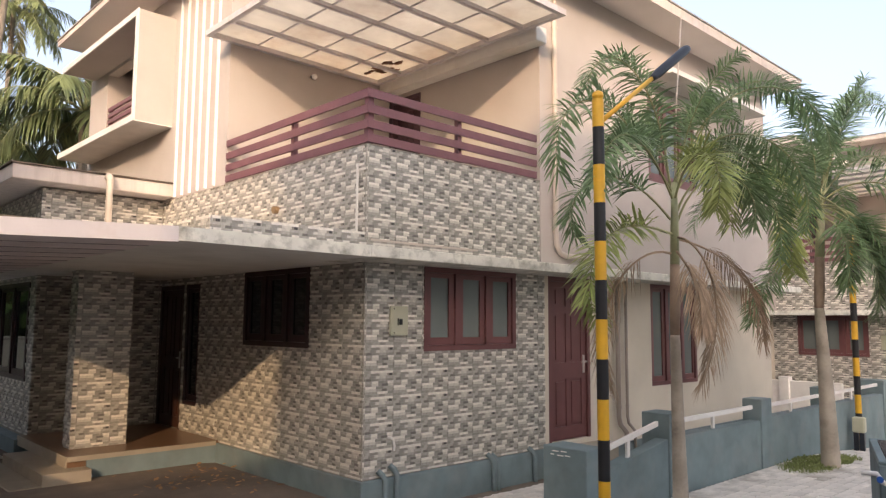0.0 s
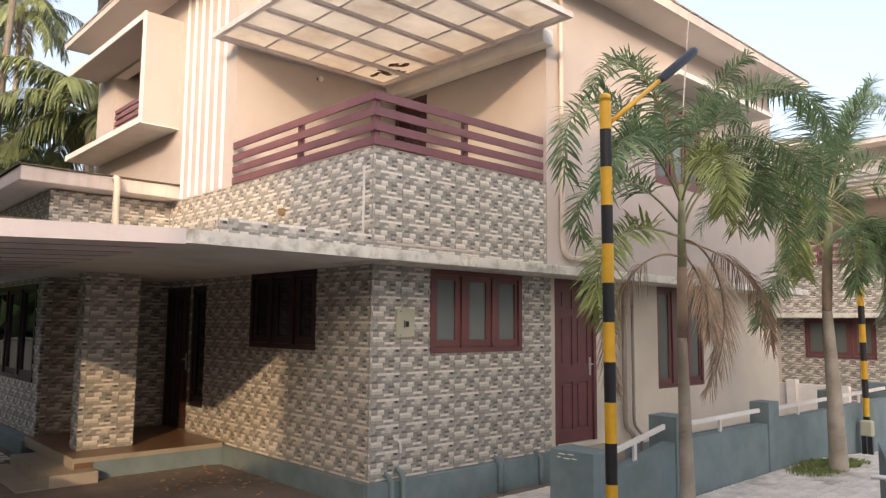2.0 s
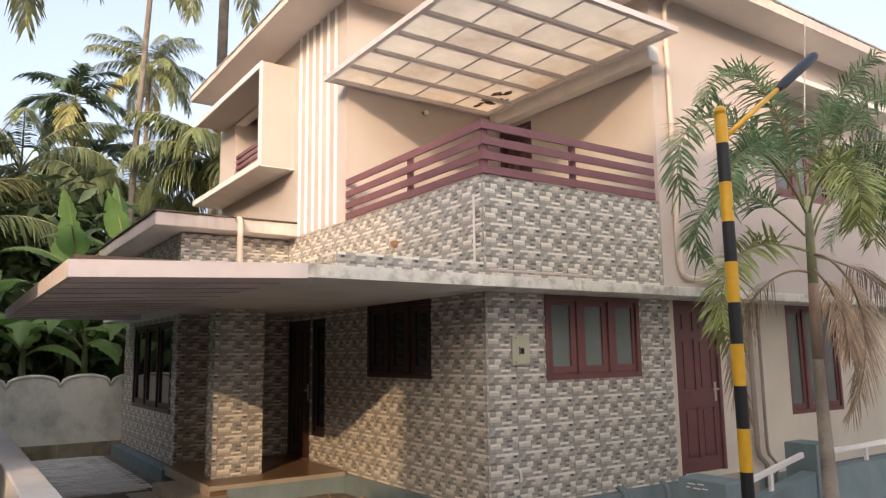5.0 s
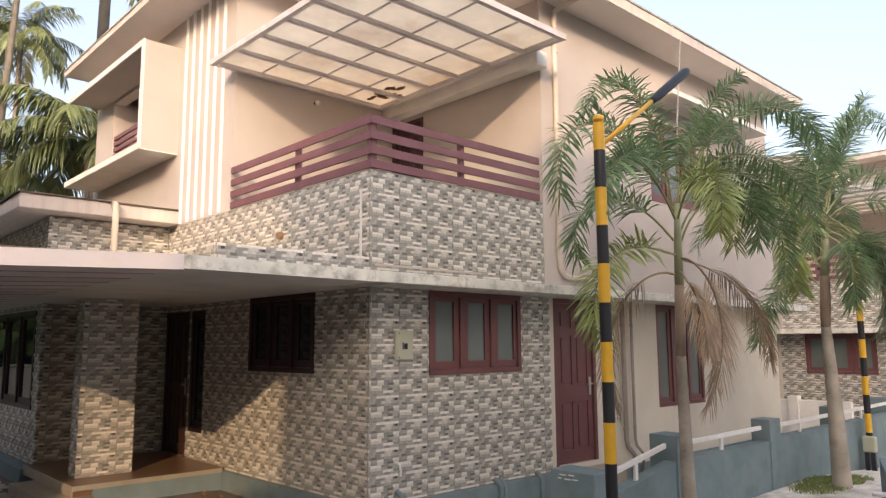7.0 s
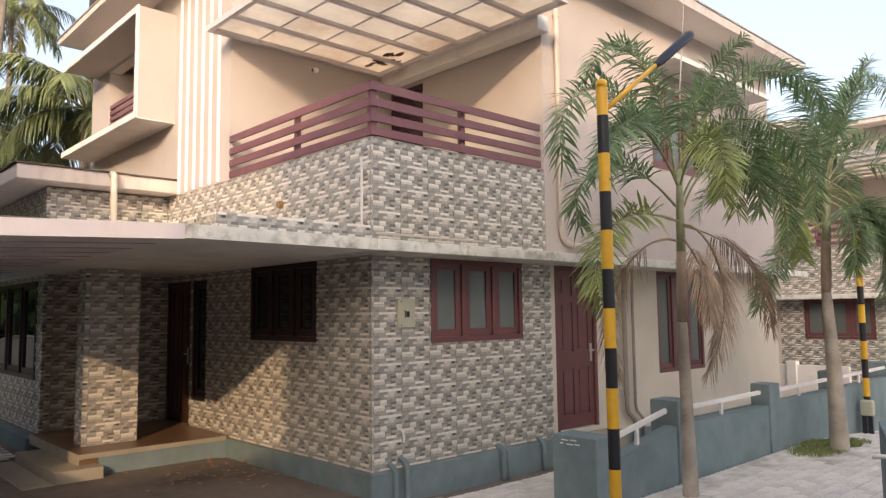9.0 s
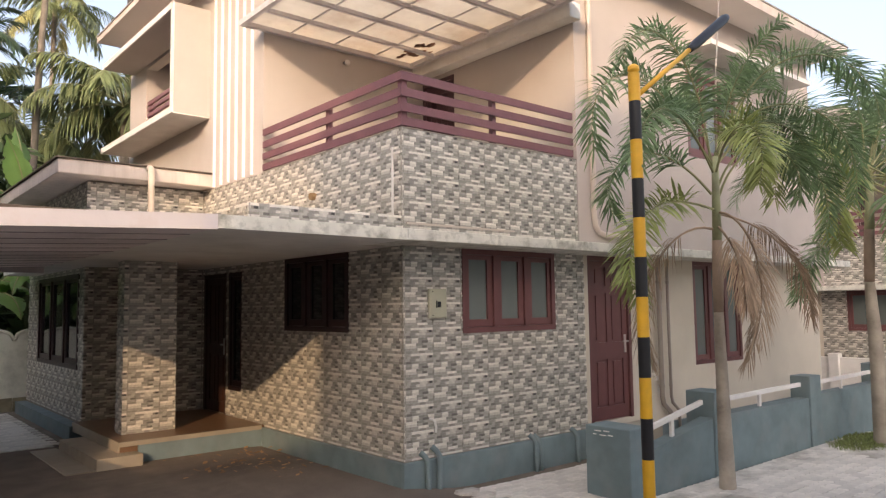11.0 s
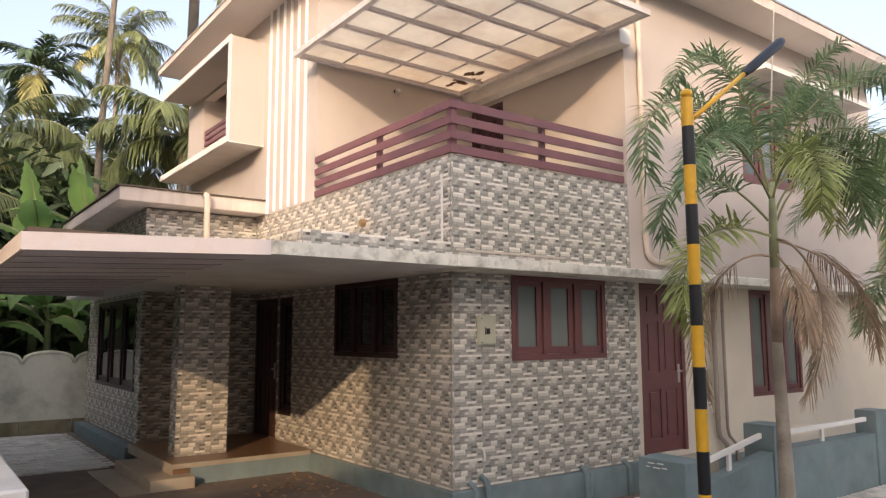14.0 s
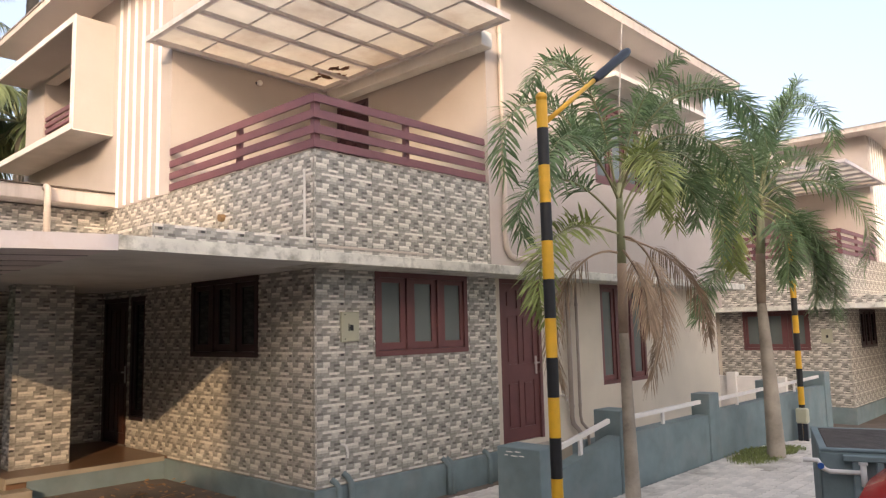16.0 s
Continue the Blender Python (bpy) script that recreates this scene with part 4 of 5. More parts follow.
def ringed_trunk(pts, radii, every=0.09):
    bm = bmesh.new()
    pts = [Vector(p) for p in pts]
    fine, rad = [], []
    for (a, b), (ra, rb) in zip(zip(pts, pts[1:]), zip(radii, radii[1:])):
        n = max(2, int((b - a).length / every) * 2)
        for i in range(n):
            t = i / n
            fine.append(a.lerp(b, t))
            rad.append((ra + (rb - ra) * t) * (1.0 if i % 2 else 1.035))
    fine.append(pts[-1]), rad.append(radii[-1])
    return tube(bm, fine, rad, 16)


FULL = (-8, 188, 35, 145, 90)
# (height of the base, bearing, rise, length, fall, curl, kind)
HIGH = (
    (3.33, 181, 79, 2.47, 156, 1.82, 0), (3.36, 183, 34, 2.81, 146, 2.50, 0), (3.27, 194, 28, 2.6, 95, 1.74, 0), (3.04, 162, 42, 1.85, 160, 1.77, 0),
    (3.47, -21, 60, 3.20, 180, 2.40, 0), (3.36, -8, 41, 3.1, 165, 2.41, 0), (3.47, 283, 80, 1.5, 50, 1.7, 0), (3.46, 9, 60, 2.80, 80, 1.5, 0),
    (3.52, -33, 66, 2.80, 158, 1.75, 0), (3.40, -28, 65, 2.75, 180, 1.22, 0), (3.46, -21, 43, 1.6, 136, 1.94, 0), (3.45, 60, 70, 1.9, 120, 1.6, 0),
)
LOW = (
    (2.88, 181, 4, 2.2, 135, 2.4, 1), (2.67, 158, 22, 1.87, 129, 0.61, 2), (3.27, -128, 52, 1.60, 185, 1.51, 1), (3.02, -21, 67, 2.39, 180, 1.21, 0),
    (3.14, -25, 65, 1.65, 180, 1.39, 0), (2.84, -105, 5, 1.77, 126, 0.5, 2), (2.83, -21, -10, 1.77, 85, 1.5, 2), (2.69, -125, -36, 1.0, 60, 1.67, 2),
)
FRONDS = HIGH + LOW
KINDS = (LEAF, LEAF_Y, LEAF_D)


def fan_palm(x, y, z0, fronds, seed, trunk, radii, scale=1.0, shift=0.0, lift=0.0, leaf=0.35):
    rng = random.Random(seed)
    t = thing("palm_tree", "foxtail palm with a ringed grey trunk and feathery fronds", "palm tree", (x, y, z0), "lane palms")
    part("trunk", ringed_trunk(trunk[:3], radii[:3]), TRUNK, t, smooth=True)
    part("sheath", tube(bmesh.new(), [trunk[2], Vector(trunk[2]).lerp(Vector(trunk[3]), 0.35), trunk[3]], [radii[2] * 1.01, radii[2] * 1.12, radii[3]], 14), SHEATH, t, "papery brown leaf sheath", smooth=True)
    part("crownshaft", tube(bmesh.new(), [trunk[3], Vector(trunk[3]).lerp(Vector(trunk[4]), 0.5), trunk[4]], [radii[3] * 0.98, radii[3] * 0.85, 0.03], 14), SHAFT, t, "green crownshaft", smooth=True)
    for h, az, el, ln, dr, curl, kind in fronds:
        bm = bmesh.new()
        base = Vector(trunk[3]).lerp(Vector(trunk[4]), 0.3) if h > 9 else Vector((trunk[3][0], trunk[3][1], h + lift))
        base += Vector((math.cos(radians(az + shift)), math.sin(radians(az + shift)), 0)) * 0.05
        dry = kind == 2
        frond(bm, rng, base, az + shift, el, ln * scale, dr, leaf * (0.8 if dry else 1), 0.010 if dry else 0.020, 56 if dry else 44,
              (0, 180, 75, 105) if dry else FULL, 0.8 if dry else 0.38, 0.22 if dry else 0.24, 0.014, 55 if dry else 74, curl)
        part("frond", bm, [KINDS[kind], LEAF_D if dry else RACHIS], t, "dry brown hanging frond" if dry else "", normals=False)
    return t


P1 = (2.60, -1.97)
palm = fan_palm(*P1, 0.0, FRONDS, 3, [(2.65, -1.97, -0.05), (2.63, -1.97, 0.9), (2.615, -1.97, 1.80), (2.65, -1.97, 2.55), (2.68, -1.97, 3.45)], [0.084, 0.064, 0.050, 0.050, 0.026])
part("spear_leaf", tube(bmesh.new(), [(2.69, -1.97, 3.2), (2.81, -1.95, 4.4), (2.98, -1.95, 5.45)], [0.011, 0.009, 0.005], 8), PVC, palm, "pale unopened spear leaf", smooth=True)
P2 = (6.33, -2.19)
HIGH2 = (
    (3.50, -20, 72, 2.37, 22, 1.4, 0), (3.7, -17, 64, 3.2, 176, 2.8, 0), (3.59, -66, 62, 2.41, 182, 0.82, 0), (3.66, -16, 44, 2.44, 118, 2.30, 0),
    (3.57, -62, -6, 1.81, 99, 0.6, 0), (3.66, -5, 63, 3.1, 80, 2.6, 0), (3.6, 20, 55, 2.4, 110, 1.6, 0),
)
LOW2 = (
    (3.12, 156, -29, 1.71, 51, 1.99, 0), (3.53, 117, 72, 1.7, 95, 1.77, 0), (3.50, 175, 20, 2.65, 107, 2.38, 1), (3.43, 187, 7, 2.2, 160, 2.4, 1),
    (3.66, 174, 100, 1.91, 123, 1.59, 0), (3.70, -78, -20, 1.83, 75, 0.55, 0), (3.55, 110, 40, 2.0, 120, 1.5, 0), (3.39, -115, 15, 1.17, 123, 0.50, 0),
    (3.5, -66, -15, 1.9, 75, 0.6, 0), (3.6, 5, 40, 2.0, 120, 1.6, 0),
    (3.55, -60, 15, 1.7, 120, 0.6, 0), (3.6, -70, 5, 1.9, 100, 0.55, 0),
)
FRONDS2 = HIGH2 + LOW2
fan_palm(*P2, ground_z(P2[0], -3), FRONDS2, 5, [(6.33, -2.19, -0.1), (6.28, -2.19, 1.0), (6.15, -2.19, 2.15), (6.25, -2.19, 2.85), (6.42, -2.19, 3.7)], [0.125, 0.095, 0.062, 0.066, 0.04], 1.0, 0.0, 0.0, 0.38)


def coconut(x, y, top, seed, lean=(0.0, 0.0), count=18, length=3.6, skirt=4, name="coconut_palm", trunk_r=0.14, fall=75, leaf=0.75):
    rng = random.Random(seed)
    t = thing(name, "tall coconut palm with long drooping fronds", "palm tree", (x, y, 0), "coconut palms")
    crown = Vector((x + lean[0], y + lean[1], top))
    part("trunk", ringed_trunk([(x, y, -0.2), (x + lean[0] * 0.35, y + lean[1] * 0.35, top * 0.5), crown], [trunk_r * 1.25, trunk_r, trunk_r * 0.8], 0.25), COCO_TRUNK, t, smooth=True)
    for k in range(count):
        bm = bmesh.new()
        az = k * 137.5 + rng.uniform(-18, 18)
        q = k / count
        el = 78 - 95 * q + rng.uniform(-8, 8)
        frond(bm, rng, crown + Vector((0, 0, 0.1)), az, el, length * rng.uniform(0.85, 1.1), fall + 30 * rng.random() * (1 - q) + 10, leaf, 0.07 * leaf, 54, (-12, 192), 0.75, 0.2, 0.03, 62)
        part("frond", bm, [LEAF_CY if q > 0.9 or rng.random() < 0.06 else LEAF_C, RACHIS], t, normals=False)
    return t


coconut(-0.9, 14.0, 14.6, 11, (0.5, 0.0), 18, 3.6, trunk_r=0.08)
coconut(7.9, 55.7, 25.6, 12, (0.2, 0), 26, 5.4, trunk_r=0.2, fall=62, leaf=1.1)
coconut(2.7, 18.2, 17.0, 13, (0.1, 0), 18, 3.6, trunk_r=0.19)
coconut(-4.9, 15.0, 13.2, 14, (0.5, -0.3), 18, 3.6)
coconut(9.6, 16.0, 16.6, 15, (0, 0), 18, 3.6)
coconut(14.0, 13.5, 16.8, 16, (0, 0), 18, 3.6)
coconut(1.3, 14.2, 7.3, 17, (0.1, 0), 20, 2.7, trunk_r=0.1, fall=70)
coconut(-0.2, 17.0, 6.4, 27, (0.1, 0), 18, 2.7, trunk_r=0.1, fall=70)
coconut(-3.3, 17.0, 7.0, 28, (0.2, 0), 16, 3.2)
coconut(-6.2, 15.5, 6.0, 29, (0.2, 0), 16, 3.2)
coconut(-4.9, 12.6, 4.2, 19, (0.0, 0), 14, 3.0)


LEAF_A = material("areca_green", (0.095, 0.145, 0.075), 0.45, 0.25, 3, 0.0, island=0.3, through_light=0.25)


def areca(x, y, top, seed):
    rng = random.Random(seed)
    t = thing("areca_palm", "slender areca palm with dark upright fronds", "palm tree", (x, y, 0), "areca palms")
    part("trunk", ringed_trunk([(x, y, -0.2), (x, y, top * 0.5), (x, y, top)], [0.085, 0.08, 0.07], 0.2), COCO_TRUNK, t, smooth=True)
    for k in range(16):
        bm = bmesh.new()
        az, el = k * 137.5 + rng.uniform(-10, 10), 84 - 6 * k + rng.uniform(-6, 6)
        frond(bm, rng, (x, y, top), az, el, 2.6, 95, 0.85, 0.07, 48, (15, 165), 0.5, 0.15, 0.02, 48)
        part("frond", bm, [LEAF_CY if k == 15 else LEAF_A, RACHIS], t, normals=False)


areca(-0.58, 28.1, 12.9, 21)
areca(0.9, 30.0, 11.0, 23)


STEM = material("banana_stem", (0.10, 0.12, 0.05), 0.6, 0.25, 4, 0.1, stain=(0.08, 0.06, 0.03), stain_amount=0.6, stain_scale=2)


def banana(x, y, seed, height, leaves):
    """leaves: bearing, rise, length and fall of each."""
    rng = random.Random(seed)
    t = thing("banana_plant", "banana plant with broad bright green leaves", "banana plant", (x, y, 0), "banana plants")
    part("stem", tube(bmesh.new(), [(x, y, -0.1), (x, y, height * 0.5), (x, y, height)], [0.11, 0.09, 0.05], 12), STEM, t, smooth=True)
    for k, (az, el, ln, fall) in enumerate(leaves):
        bm = bmesh.new()
        n = 26
        pts = frond_curve((x, y, height - 0.06 * k), az + rng.uniform(-8, 8), el, ln, fall, n)
        tube(bm, pts, [0.026 - 0.02 * i / n for i in range(n + 1)], 5, 1, caps=False)
        rows, cut = [], 1.0
        a = radians(az)
        s = Vector((math.sin(a), -math.cos(a), 0))
        for i, p in enumerate(pts):
            d = (pts[min(i + 1, n)] - pts[max(i - 1, 0)]).normalized()
            u = s.cross(d)
            w = 0.30 * math.sin(math.pi * min(1, max(0.0, (i / n - 0.16) / 0.84)) ** 0.75) + 0.006
            cut = 0.72 if rng.random() < 0.16 else 1.0
            lift = 0.012 * (-1) ** i
            rows.append([bm.verts.new(p + s * w * q * (cut if abs(q) == 1 else 1) + u * (-abs(q) * w * 0.30 + (lift if abs(q) == 1 else 0))) for q in (-1, -0.5, 0, 0.5, 1)])
        for a, b in zip(rows, rows[1:]):
            for q in range(4):
                bm.faces.new((a[q], a[q + 1], b[q + 1], b[q]))
        part("leaf", bm, [BANANA, RACHIS], t, smooth=True, normals=False)


banana(-2.45, 10.3, 31, 3.7, [(215, 86, 1.7, 20), (250, 55, 1.8, 70), (150, 50, 1.7, 75), (20, 60, 1.7, 80), (300, 42, 1.6, 85), (100, 70, 1.6, 60)])
banana(-1.5, 10.5, 32, 4.05, [(120, 84, 1.75, 22), (225, 82, 1.5, 35), (170, 48, 1.8, 75), (40, 70, 1.8, 60), (270, 50, 1.6, 80), (330, 55, 1.6, 75)])
banana(-3.3, 9.9, 33, 2.1, [(225, 78, 1.8, 165), (270, 75, 1.7, 165), (180, 60, 1.6, 80), (320, 40, 1.4, 110), (90, 70, 1.5, 70)])
banana(-2.25, 9.9, 36, 2.2, [(235, 78, 1.8, 165), (200, 75, 1.7, 160), (290, 35, 1.4, 115), (150, 55, 1.5, 80), (40, 65, 1.5, 70)])
banana(-4.3, 10.6, 34, 2.8, [(230, 45, 1.6, 100), (280, 50, 1.6, 95), (320, 60, 1.7, 80), (60, 70, 1.7, 60)])
banana(-1.2, 10.0, 35, 2.1, [(230, 75, 1.7, 160), (260, 40, 1.4, 110), (180, 55, 1.6, 90), (40, 65, 1.6, 70)])


def thicket(name, label, spots, seed, leaf, mat, category="undergrowth"):
    """Clumps of leaves, too many to count."""
    rng = random.Random(seed)
    verts, faces = [], []
    for cx, cy, cz, r, h, n in spots:
        for _ in range(n):
            while True:
                q = Vector((rng.uniform(-1, 1), rng.uniform(-1, 1), rng.uniform(-1, 1)))
                if 0.35 < q.length < 1:
                    break
            p = Vector((cx + q.x * r, cy + q.y * r, cz + q.z * h))
            a, e = rng.uniform(0, 6.283), rng.uniform(-0.9, 0.7)
            d = Vector((math.cos(a) * math.cos(e), math.sin(a) * math.cos(e), math.sin(e)))
            s = d.cross(Vector((rng.uniform(-1, 1), rng.uniform(-1, 1), 1))).normalized()
            l, w = leaf * rng.uniform(0.6, 1.3), leaf * rng.uniform(0.16, 0.28)
            b = len(verts)
            verts += [p, p + d * l * 0.5 + s * w, p + d * l + Vector((0, 0, -0.15 * l)), p + d * l * 0.5 - s * w]
            faces.append((b, b + 1, b + 2, b + 3))
    me = bpy.data.meshes.new(name)
    me.from_pydata([tuple(v) for v in verts], [], faces)
    me.materials.append(mat)
    return tagged(new(name, me), label, category, kind="stuff")


rng = random.Random(40)
spots = [(rng.uniform(-9, 0.5), rng.uniform(11.0, 16), rng.uniform(0.4, 3.2), rng.uniform(0.8, 1.5), rng.uniform(0.8, 1.6), 300) for _ in range(60)]
spots += [(rng.uniform(-11, 1.0), rng.uniform(13.5, 20), rng.uniform(1.0, 5.2), rng.uniform(1.2, 2.0), rng.uniform(1.0, 1.8), 330) for _ in range(60)]
thicket("undergrowth", "dense dark green undergrowth behind the compound wall", spots, 41, 0.5, BUSH)
spots = [(rng.uniform(-30, -10), rng.uniform(16, 30), rng.uniform(1, 7), rng.uniform(1.5, 3), rng.uniform(1.5, 3), 170) for _ in range(50)]
spots += [(rng.uniform(-26, -18), rng.uniform(-7, 14), rng.uniform(1, 8), rng.uniform(1.5, 3), rng.uniform(1.5, 3), 170) for _ in range(60)]
spots += [(rng.uniform(-10, 30), rng.uniform(24, 34), rng.uniform(1, 5), rng.uniform(1.5, 3), rng.uniform(1.5, 3), 150) for _ in range(40)]
# unseen ring of trees added against low sky glow, lower towards the sun
for a in range(0, 360, 5):
    if 30 < a < 60 or 285 < a < 345:
        continue
    r = rng.uniform(36, 44)
    if 130 < a < 270 and abs(a - 225) > 14:
        spots.append((r * math.cos(radians(a)), r * math.sin(radians(a)) - 4, rng.uniform(6.5, 8), rng.uniform(2.5, 3.5), rng.uniform(4, 5), 260))
    elif 130 < a < 270:
        spots.append((r * math.cos(radians(a)), r * math.sin(radians(a)) - 4, rng.uniform(5, 6), rng.uniform(2.5, 3.5), rng.uniform(3.5, 4), 260))
    if 130 < a < 290 and abs(a - 225) > 11:
        spots.append((r * math.cos(radians(a)), r * math.sin(radians(a)) - 4, rng.uniform(12, 14), rng.uniform(2.5, 3.5), rng.uniform(3, 4), 500))
    spots.append((r * math.cos(radians(a)), r * math.sin(radians(a)) - 4, rng.uniform(2.5, 4.5), rng.uniform(2.5, 3.5), rng.uniform(3, 4.2), 200))
# unseen trees added to shade the neighbour's upper wall
spots += [(-18.5 + d / 2, -27.5 - d / 2, z, 2.2, 2.4, 130) for d in (0, 2.5, 5, 7.5) for z in (7, 10, 13, 16, 19)]
# unseen nearer trees added to dim the sky that the porch faces
spots += [(25 * math.cos(radians(a)), 25 * math.sin(radians(a)), z, 2.6, 2.6, 200) for a in range(140, 210, 9) for z in (3, 7, 11, 15)]
thicket("woods_and_sky_blockers", "dense green trees, many added out of view to block sky light", spots, 42, 1.0, BUSH, "trees")
# grass tuft under the far palm
GRASS = material("grass", (0.20, 0.235, 0.08), 0.7, 0.3, 8, 0.0, island=0.4, through_light=0.2)
rng = random.Random(50)
bm = bmesh.new()
for _ in range(2600):
    a, r = rng.uniform(0, 6.283), math.sqrt(rng.random()) * rng.uniform(0.75, 1.1)
    x, y = 6.55 + 1.05 * r * math.cos(a), -2.0 + 0.37 * r * math.sin(a)
    if noise.noise(Vector((x * 1.6, y * 3.5, 0.3))) < -0.32 + 0.25 * (r - 0.6):
        continue
    blade(bm, Vector((x, y, ground_z(x, -3))), Vector((rng.uniform(-1, 1), rng.uniform(-1, 1), 1.6)), Vector((1, 0, 0.1)), rng.uniform(0.03, 0.10), 0.009, 0.3)
tagged(part("grass_tuft", bm, GRASS, normals=False), "short green grass round the palm foot", "grass", kind="stuff")

# ---- sump box, its pipes, the red car ----
RUSTY = material("rusty_brown_grating", (0.10, 0.085, 0.075), 0.7, 0.25, 8, 0.2)
SUMP = thing("valve_chamber", "blue-grey concrete chamber with a dark grating lid", "concrete box", (2.4, -4.3, 0))
XF = Matrix.Translation((1.84, -4.06, 0)) @ Matrix.Rotation(radians(19), 4, "Z")
part("body", sheet("F", 0, 1.3, -1.1, 0.0, 0.0, 0.86, []), BLUE, SUMP, bevel=0.012)
bm = bmesh.new()
ring = [[bm.verts.new((x, y, z)) for x, y in ((a, c), (b, c), (b, e), (a, e))] for a, b, c, e, z in
        ((0, 1.3, -1.1, 0, 0.861), (0.07, 1.23, -1.04, -0.06, 0.861), (0.07, 1.23, -1.04, -0.06, 0.885), (0, 1.3, -1.1, 0, 0.885))]
for p, q in zip(ring, ring[1:] + ring[:1]):
    for k in range(4):
        bm.faces.new((p[k], p[(k + 1) % 4], q[(k + 1) % 4], q[k]))
part("rim", bm, BLUE, SUMP, bevel=0.006)
part("grating_backing", one_box(0.0705, 1.2295, -1.0395, -0.0605, 0.8615, 0.866), BLACK, SUMP)
for k in range(25):
    part("grating_bar", one_box(0.075 + k * 0.0462, 0.101 + k * 0.0462, -1.036, -0.064, 0.868, 0.886), RUSTY, SUMP)
for k in range(6):
    y = -0.22 - k * 0.16
    part("rib", one_box(-0.06, -0.0065, y - 0.05, y, 0.1, 0.80), BLUE, SUMP, bevel=0.006)
part("panel", one_box(-0.006, 0.0, -1.08, -0.17, 0.09, 0.78), BLUE, SUMP)
part("rib", one_box(-0.065, 0.0, -1.09, -0.16, 0.801, 0.845), BLUE, SUMP, bevel=0.006)
VP = thing("water_pipe", "white plastic water pipe with a blue valve", "pipe", (1.8, -4.1, 0.6))
part("run", tube(bmesh.new(), [(-0.05, 0.12, 0.80), (-0.05, 0.02, 0.80), (-0.055, -0.02, 0.74), (-0.055, -0.06, 0.72), (-0.055, -0.27, 0.72)], 0.019, 10), WHITE, VP, smooth=True)
part("run", tube(bmesh.new(), [(-0.06, -0.29, 0.78), (-0.06, -0.29, 0.62)], 0.022, 10), WHITE, VP, smooth=True)
part("cap", tube(bmesh.new(), [(-0.06, -0.29, 0.78), (-0.06, -0.29, 0.80)], 0.032, 10), WHITE, VP)
part("valve", tube(bmesh.new(), [(-0.10, 0.0, 0.765), (-0.08, 0.0, 0.765)], 0.024, 12), material("blue_plastic", (0.02, 0.09, 0.35), 0.4, 0.1, 5), VP, "blue valve wheel")
XF = Matrix.Identity(4)

RED = material("red_car_paint", (0.36, 0.012, 0.018), 0.18, 0.05, 3, 0.0)
TYRE = material("tyre_rubber", (0.018, 0.018, 0.018), 0.9, 0.1, 10, 0.2)
GREYP = material("grey_bumper_plastic", (0.28, 0.28, 0.29), 0.5, 0.05, 6, 0.05)
CAR = thing("car", "small red hatchback parked on the pavers", "car", (0.9, -6.5, 0))


def car_section(bm, y, hw, z0, z1, xc=0.92):
    return [bm.verts.new((xc + hw * math.copysign(abs(math.cos(a)) ** 0.45, math.cos(a)), y,
                          (z0 + z1) / 2 + (z1 - z0) / 2 * math.copysign(abs(math.sin(a)) ** 0.5, math.sin(a)))) for a in [2 * math.pi * k / 28 for k in range(28)]]


def loft(sections):
    bm = bmesh.new()
    rings = [car_section(bm, *s) for s in sections]
    for a, b in zip(rings, rings[1:]):
        for k in range(28):
            bm.faces.new((a[k], a[(k + 1) % 28], b[(k + 1) % 28], b[k]))
    bm.faces.new(rings[0]), bm.faces.new(rings[-1])
    return bm


part("body", loft([(-4.66, 0.60, 0.42, 0.86), (-4.72, 0.70, 0.36, 0.95), (-4.9, 0.76, 0.28, 1.0), (-6.2, 0.79, 0.24, 0.98), (-7.4, 0.77, 0.26, 0.90), (-7.95, 0.70, 0.32, 0.80), (-8.05, 0.58, 0.4, 0.7)]), RED, CAR, smooth=True)
part("cabin", loft([(-4.85, 0.58, 0.9, 1.05), (-5.1, 0.62, 0.9, 1.40), (-5.8, 0.63, 0.9, 1.47), (-6.5, 0.62, 0.9, 1.40), (-7.1, 0.6, 0.88, 0.98)]), DARK_GLASS, CAR, smooth=True)
part("roof", loft([(-5.05, 0.55, 1.40, 1.44), (-5.8, 0.58, 1.44, 1.50), (-6.45, 0.55, 1.39, 1.43)]), RED, CAR, smooth=True)
part("bumper", loft([(-4.58, 0.62, 0.30, 0.50), (-4.68, 0.73, 0.26, 0.56), (-4.85, 0.78, 0.26, 0.54)]), GREYP, CAR, "grey plastic bumper", smooth=True)
for wx, wy in ((0.17, -5.25), (1.67, -5.25), (0.17, -7.35), (1.67, -7.35)):
    wheel = part("wheel", tube(bmesh.new(), [(wx - 0.09, wy, 0.28), (wx - 0.07, wy, 0.28), (wx + 0.07, wy, 0.28), (wx + 0.09, wy, 0.28)], [0.24, 0.28, 0.28, 0.24], 24), TYRE, CAR)
    part("rim", tube(bmesh.new(), [(wx - 0.095, wy, 0.28), (wx + 0.095, wy, 0.28)], 0.17, 20), STEEL, wheel)

# ---- leaf litter before the verandah ----
LITTER = material("dead_leaf", (0.34, 0.20, 0.10), 0.9, 0.3, 10, 0.1, island=0.4)
rng = random.Random(60)
bm = bmesh.new()
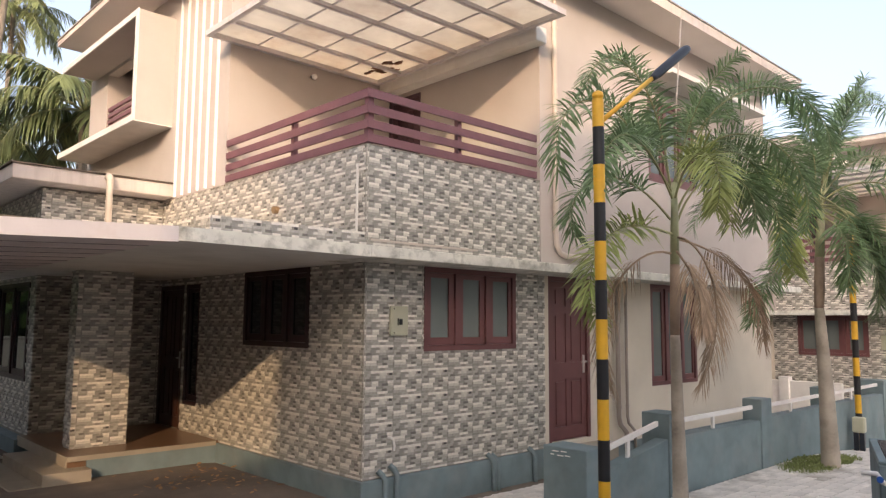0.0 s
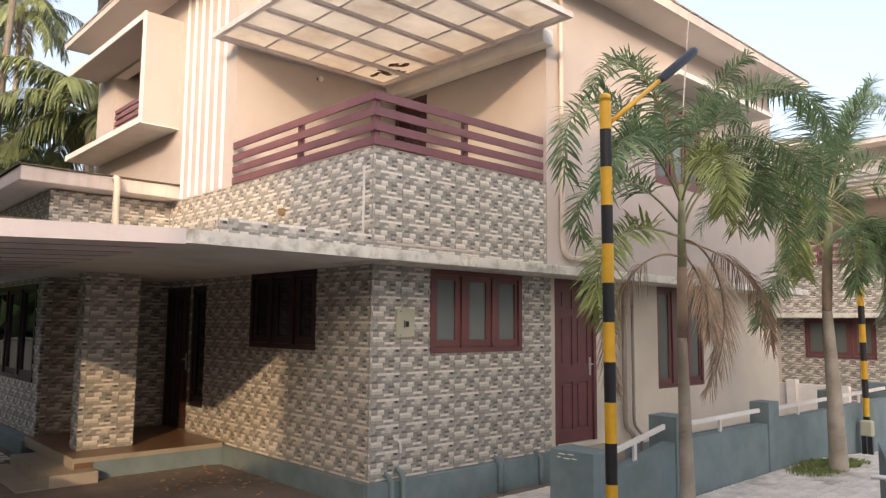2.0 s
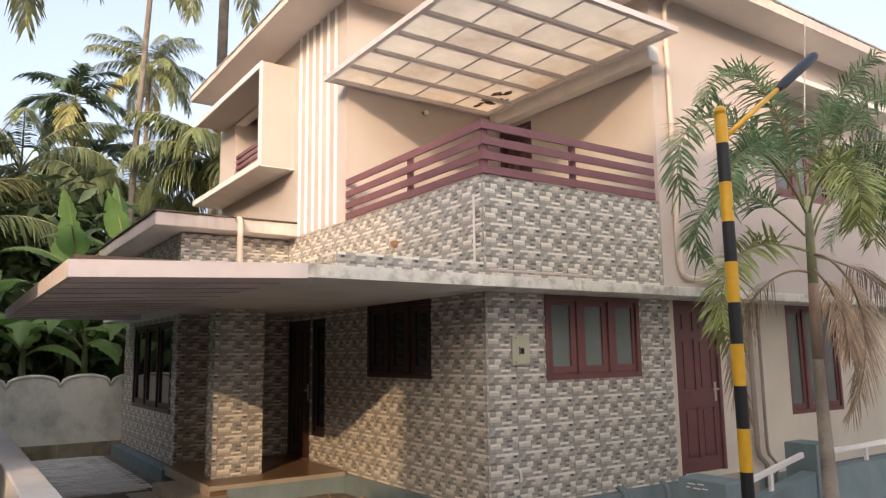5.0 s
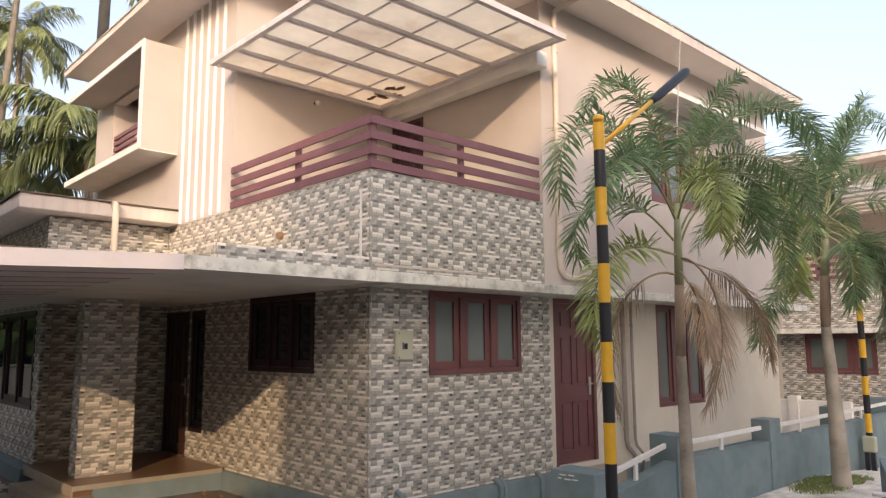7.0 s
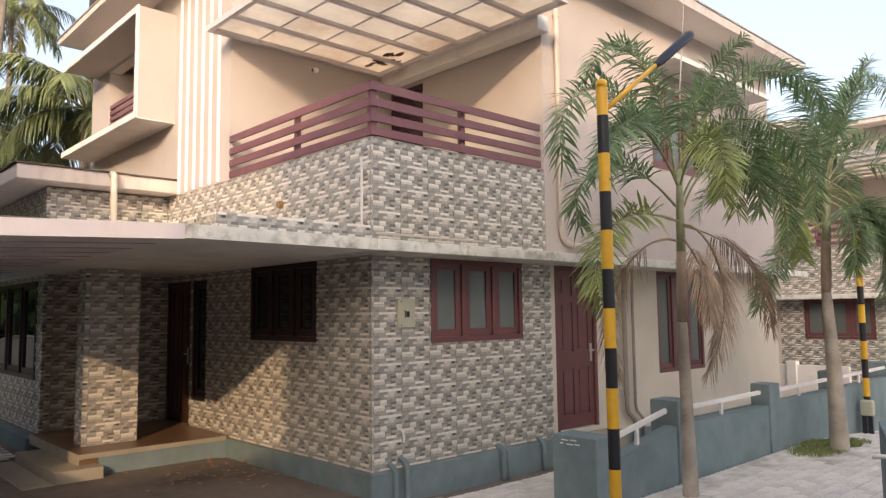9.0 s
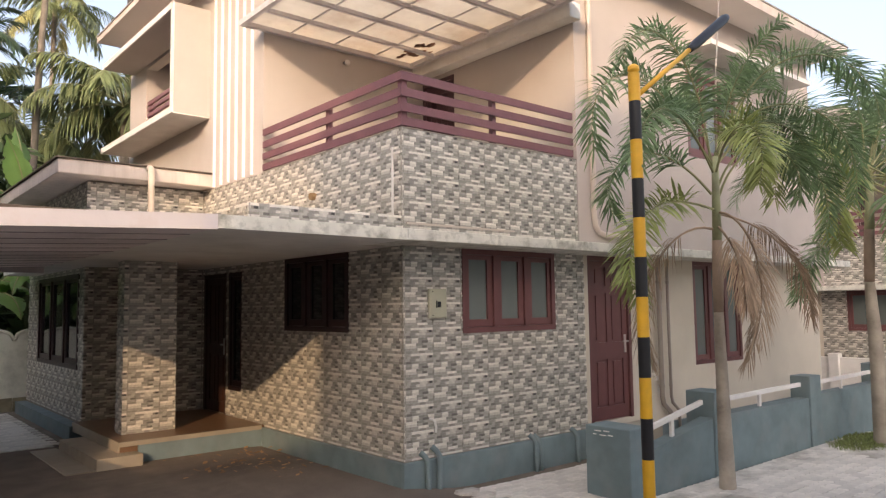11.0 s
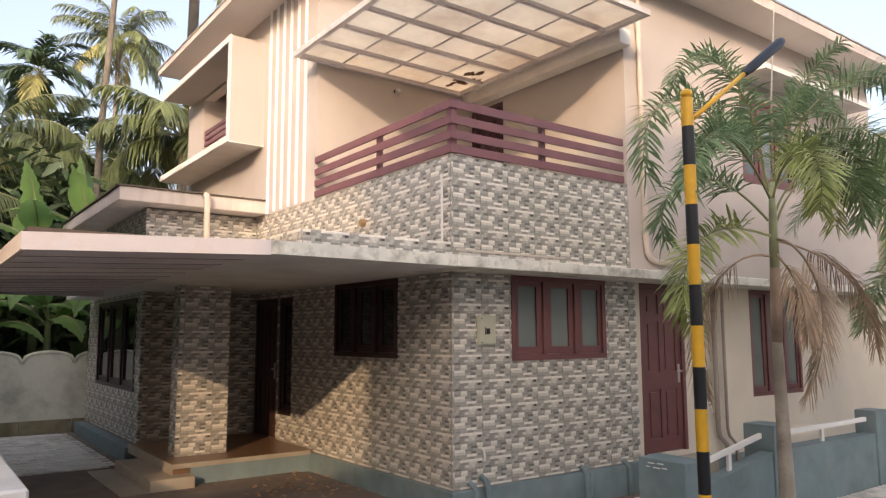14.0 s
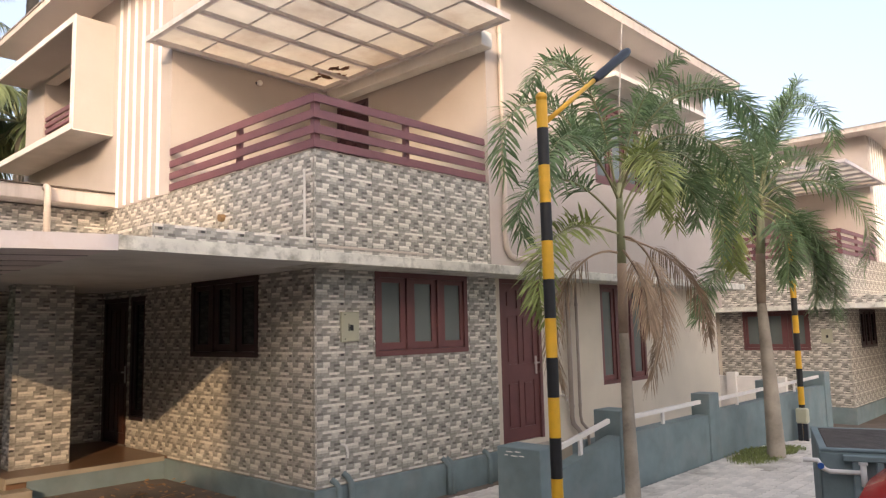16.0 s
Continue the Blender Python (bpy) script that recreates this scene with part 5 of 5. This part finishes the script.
for _ in range(120):
    x, y = rng.gauss(-0.6, 0.35), rng.gauss(2.1, 0.45)
    if x > -0.06 or y > 3.0:
        continue
    a, l = rng.uniform(0, 6.283), rng.uniform(0.05, 0.13)
    p = Vector((x, y, ground_z(x, y) - 0.004 + rng.uniform(0.0, 0.015)))
    d, s = Vector((math.cos(a), math.sin(a), 0.15)), Vector((-math.sin(a), math.cos(a), 0.2))
    q = [bm.verts.new(v) for v in (p, p + d * l * 0.5 + s * l * 0.22, p + d * l, p + d * l * 0.5 - s * l * 0.22)]
    bm.faces.new(q)
tagged(part("leaf_litter", bm, LITTER, normals=False), "scattered dry brown leaves on the yard", "leaves", kind="stuff")

# ---- pavers ----
# unseen pale ground added to throw light up under the porch
BOUNCE_PALE = material("pale_bounce_ground", (0.42, 0.40, 0.37), 0.9, 0.12, 3, 0.3, stain=(0.35, 0.33, 0.29), stain_amount=0.5)
tagged(part("forecourt", sheet("F", -12.0, 1.49, -11.0, -3.2, -0.05, -0.004, []), BOUNCE_PALE), "unseen pale slab added before the house for bounce light", "pavement", kind="structure")
tagged(part("side_yard", sheet("F", -13.0, -4.05, -1.69, 1.0, -0.05, -0.004, []), BOUNCE_PALE), "unseen pale slab added beside the porch for bounce light", "pavement", kind="structure")
lane = tagged(part("lane", sheet("F", 1.5, 6.0, -9.0, -1.66, -0.05, -0.008, []), CONCRETE), "pale paved lane bed", "pavement", kind="structure")
PW, PD, GAP = 0.235, 0.118, 0.008
bm = bmesh.new()
zig = [(0, 0), (0.03, 0.011), (0.0875, -0.011), (0.1175, 0), (0.1475, 0.011), (0.205, -0.011), (0.235, 0)]
low = [(x + GAP / 2, y + GAP / 2) for x, y in zig] + [(x - GAP / 2, y + PD - GAP / 2) for x, y in zig[::-1]]
rings = [[bm.verts.new((0.117 + (x - 0.117) * s, 0.059 + (y - 0.059) * s, z)) for x, y in low] for s, z in ((1.0, -0.03), (1.0, -0.003), (0.965, 0.002))]
for a, b in zip(rings, rings[1:]):
    for k in range(14):
        bm.faces.new((a[k], a[(k + 1) % 14], b[(k + 1) % 14], b[k]))
bm.faces.new(rings[-1])
bmesh.ops.recalc_face_normals(bm, faces=bm.faces)
paver_mesh = bpy.data.meshes.new("paver")
bm.to_mesh(paver_mesh)
bm.free()
paver_mesh.materials.append(PAVER)
PV = np.array([v.co[:] for v in paver_mesh.vertices])
PFACES = [tuple(p.vertices) for p in paver_mesh.polygons]
rng = random.Random(70)


def paver_area(owner, x0, x1, y0, y1, near, avoid=()):
    """Pavers over a stretch of ground; those inside the near stretch are pieces of their own, the rest one mesh."""
    verts, faces, singles = [], [], 0
    for j in range(int((y1 - y0) / PD)):
        for i in range(int((x1 - x0) / PW)):
            x, y = x0 + i * PW + (PW / 2 if j % 2 else 0), y0 + j * PD
            if any(a < x < b and c < y < d for a, b, c, d in avoid):
                continue
            z = ground_z(x, y) + rng.uniform(-0.003, 0.003)
            tilt = rng.uniform(-0.012, 0.012), rng.uniform(-0.02, 0.02)
            if near[0] < x < near[1] and near[2] < y < near[3] and singles < 300:
                ob = new("paver", paver_mesh)
                ob.parent = owner
                ob.matrix_basis = Matrix.Translation((x, y, z)) @ Matrix.Rotation(tilt[0], 4, "X") @ Matrix.Rotation(tilt[1], 4, "Y")
                singles += 1
            else:
                b = len(verts)
                q = PV + (x, y, z)
                q[:, 2] += (PV[:, 0] - PW / 2) * tilt[1] + (PV[:, 1] - PD / 2) * tilt[0]
                verts += q.tolist()
                faces += [tuple(b + k for k in f) for f in PFACES]
    me = bpy.data.meshes.new("pavers")
    me.from_pydata(verts, [], faces)
    me.materials.append(PAVER)
    ob = new("pavers", me)
    ob.parent = owner
    tagged(ob, "pale interlocking concrete pavers", kind="stuff")


paver_area(lane, 1.6, 13.0, -5.18, -1.635, (2.7, 5.2, -4.2, -2.1))
paver_area(ground, 0.35, 5.3, -1.40, -0.12, (0.5, 3.4, -1.2, -0.2), [(2.8, 4.1, -0.45, 0)])
paver_area(ground, -3.75, -1.95, 4.9, 9.1, (-3.6, -2.0, 5.0, 7.5))

# ---- cladding tiles, laid last ----
for job in tile_jobs:
    lay_tiles(*job)
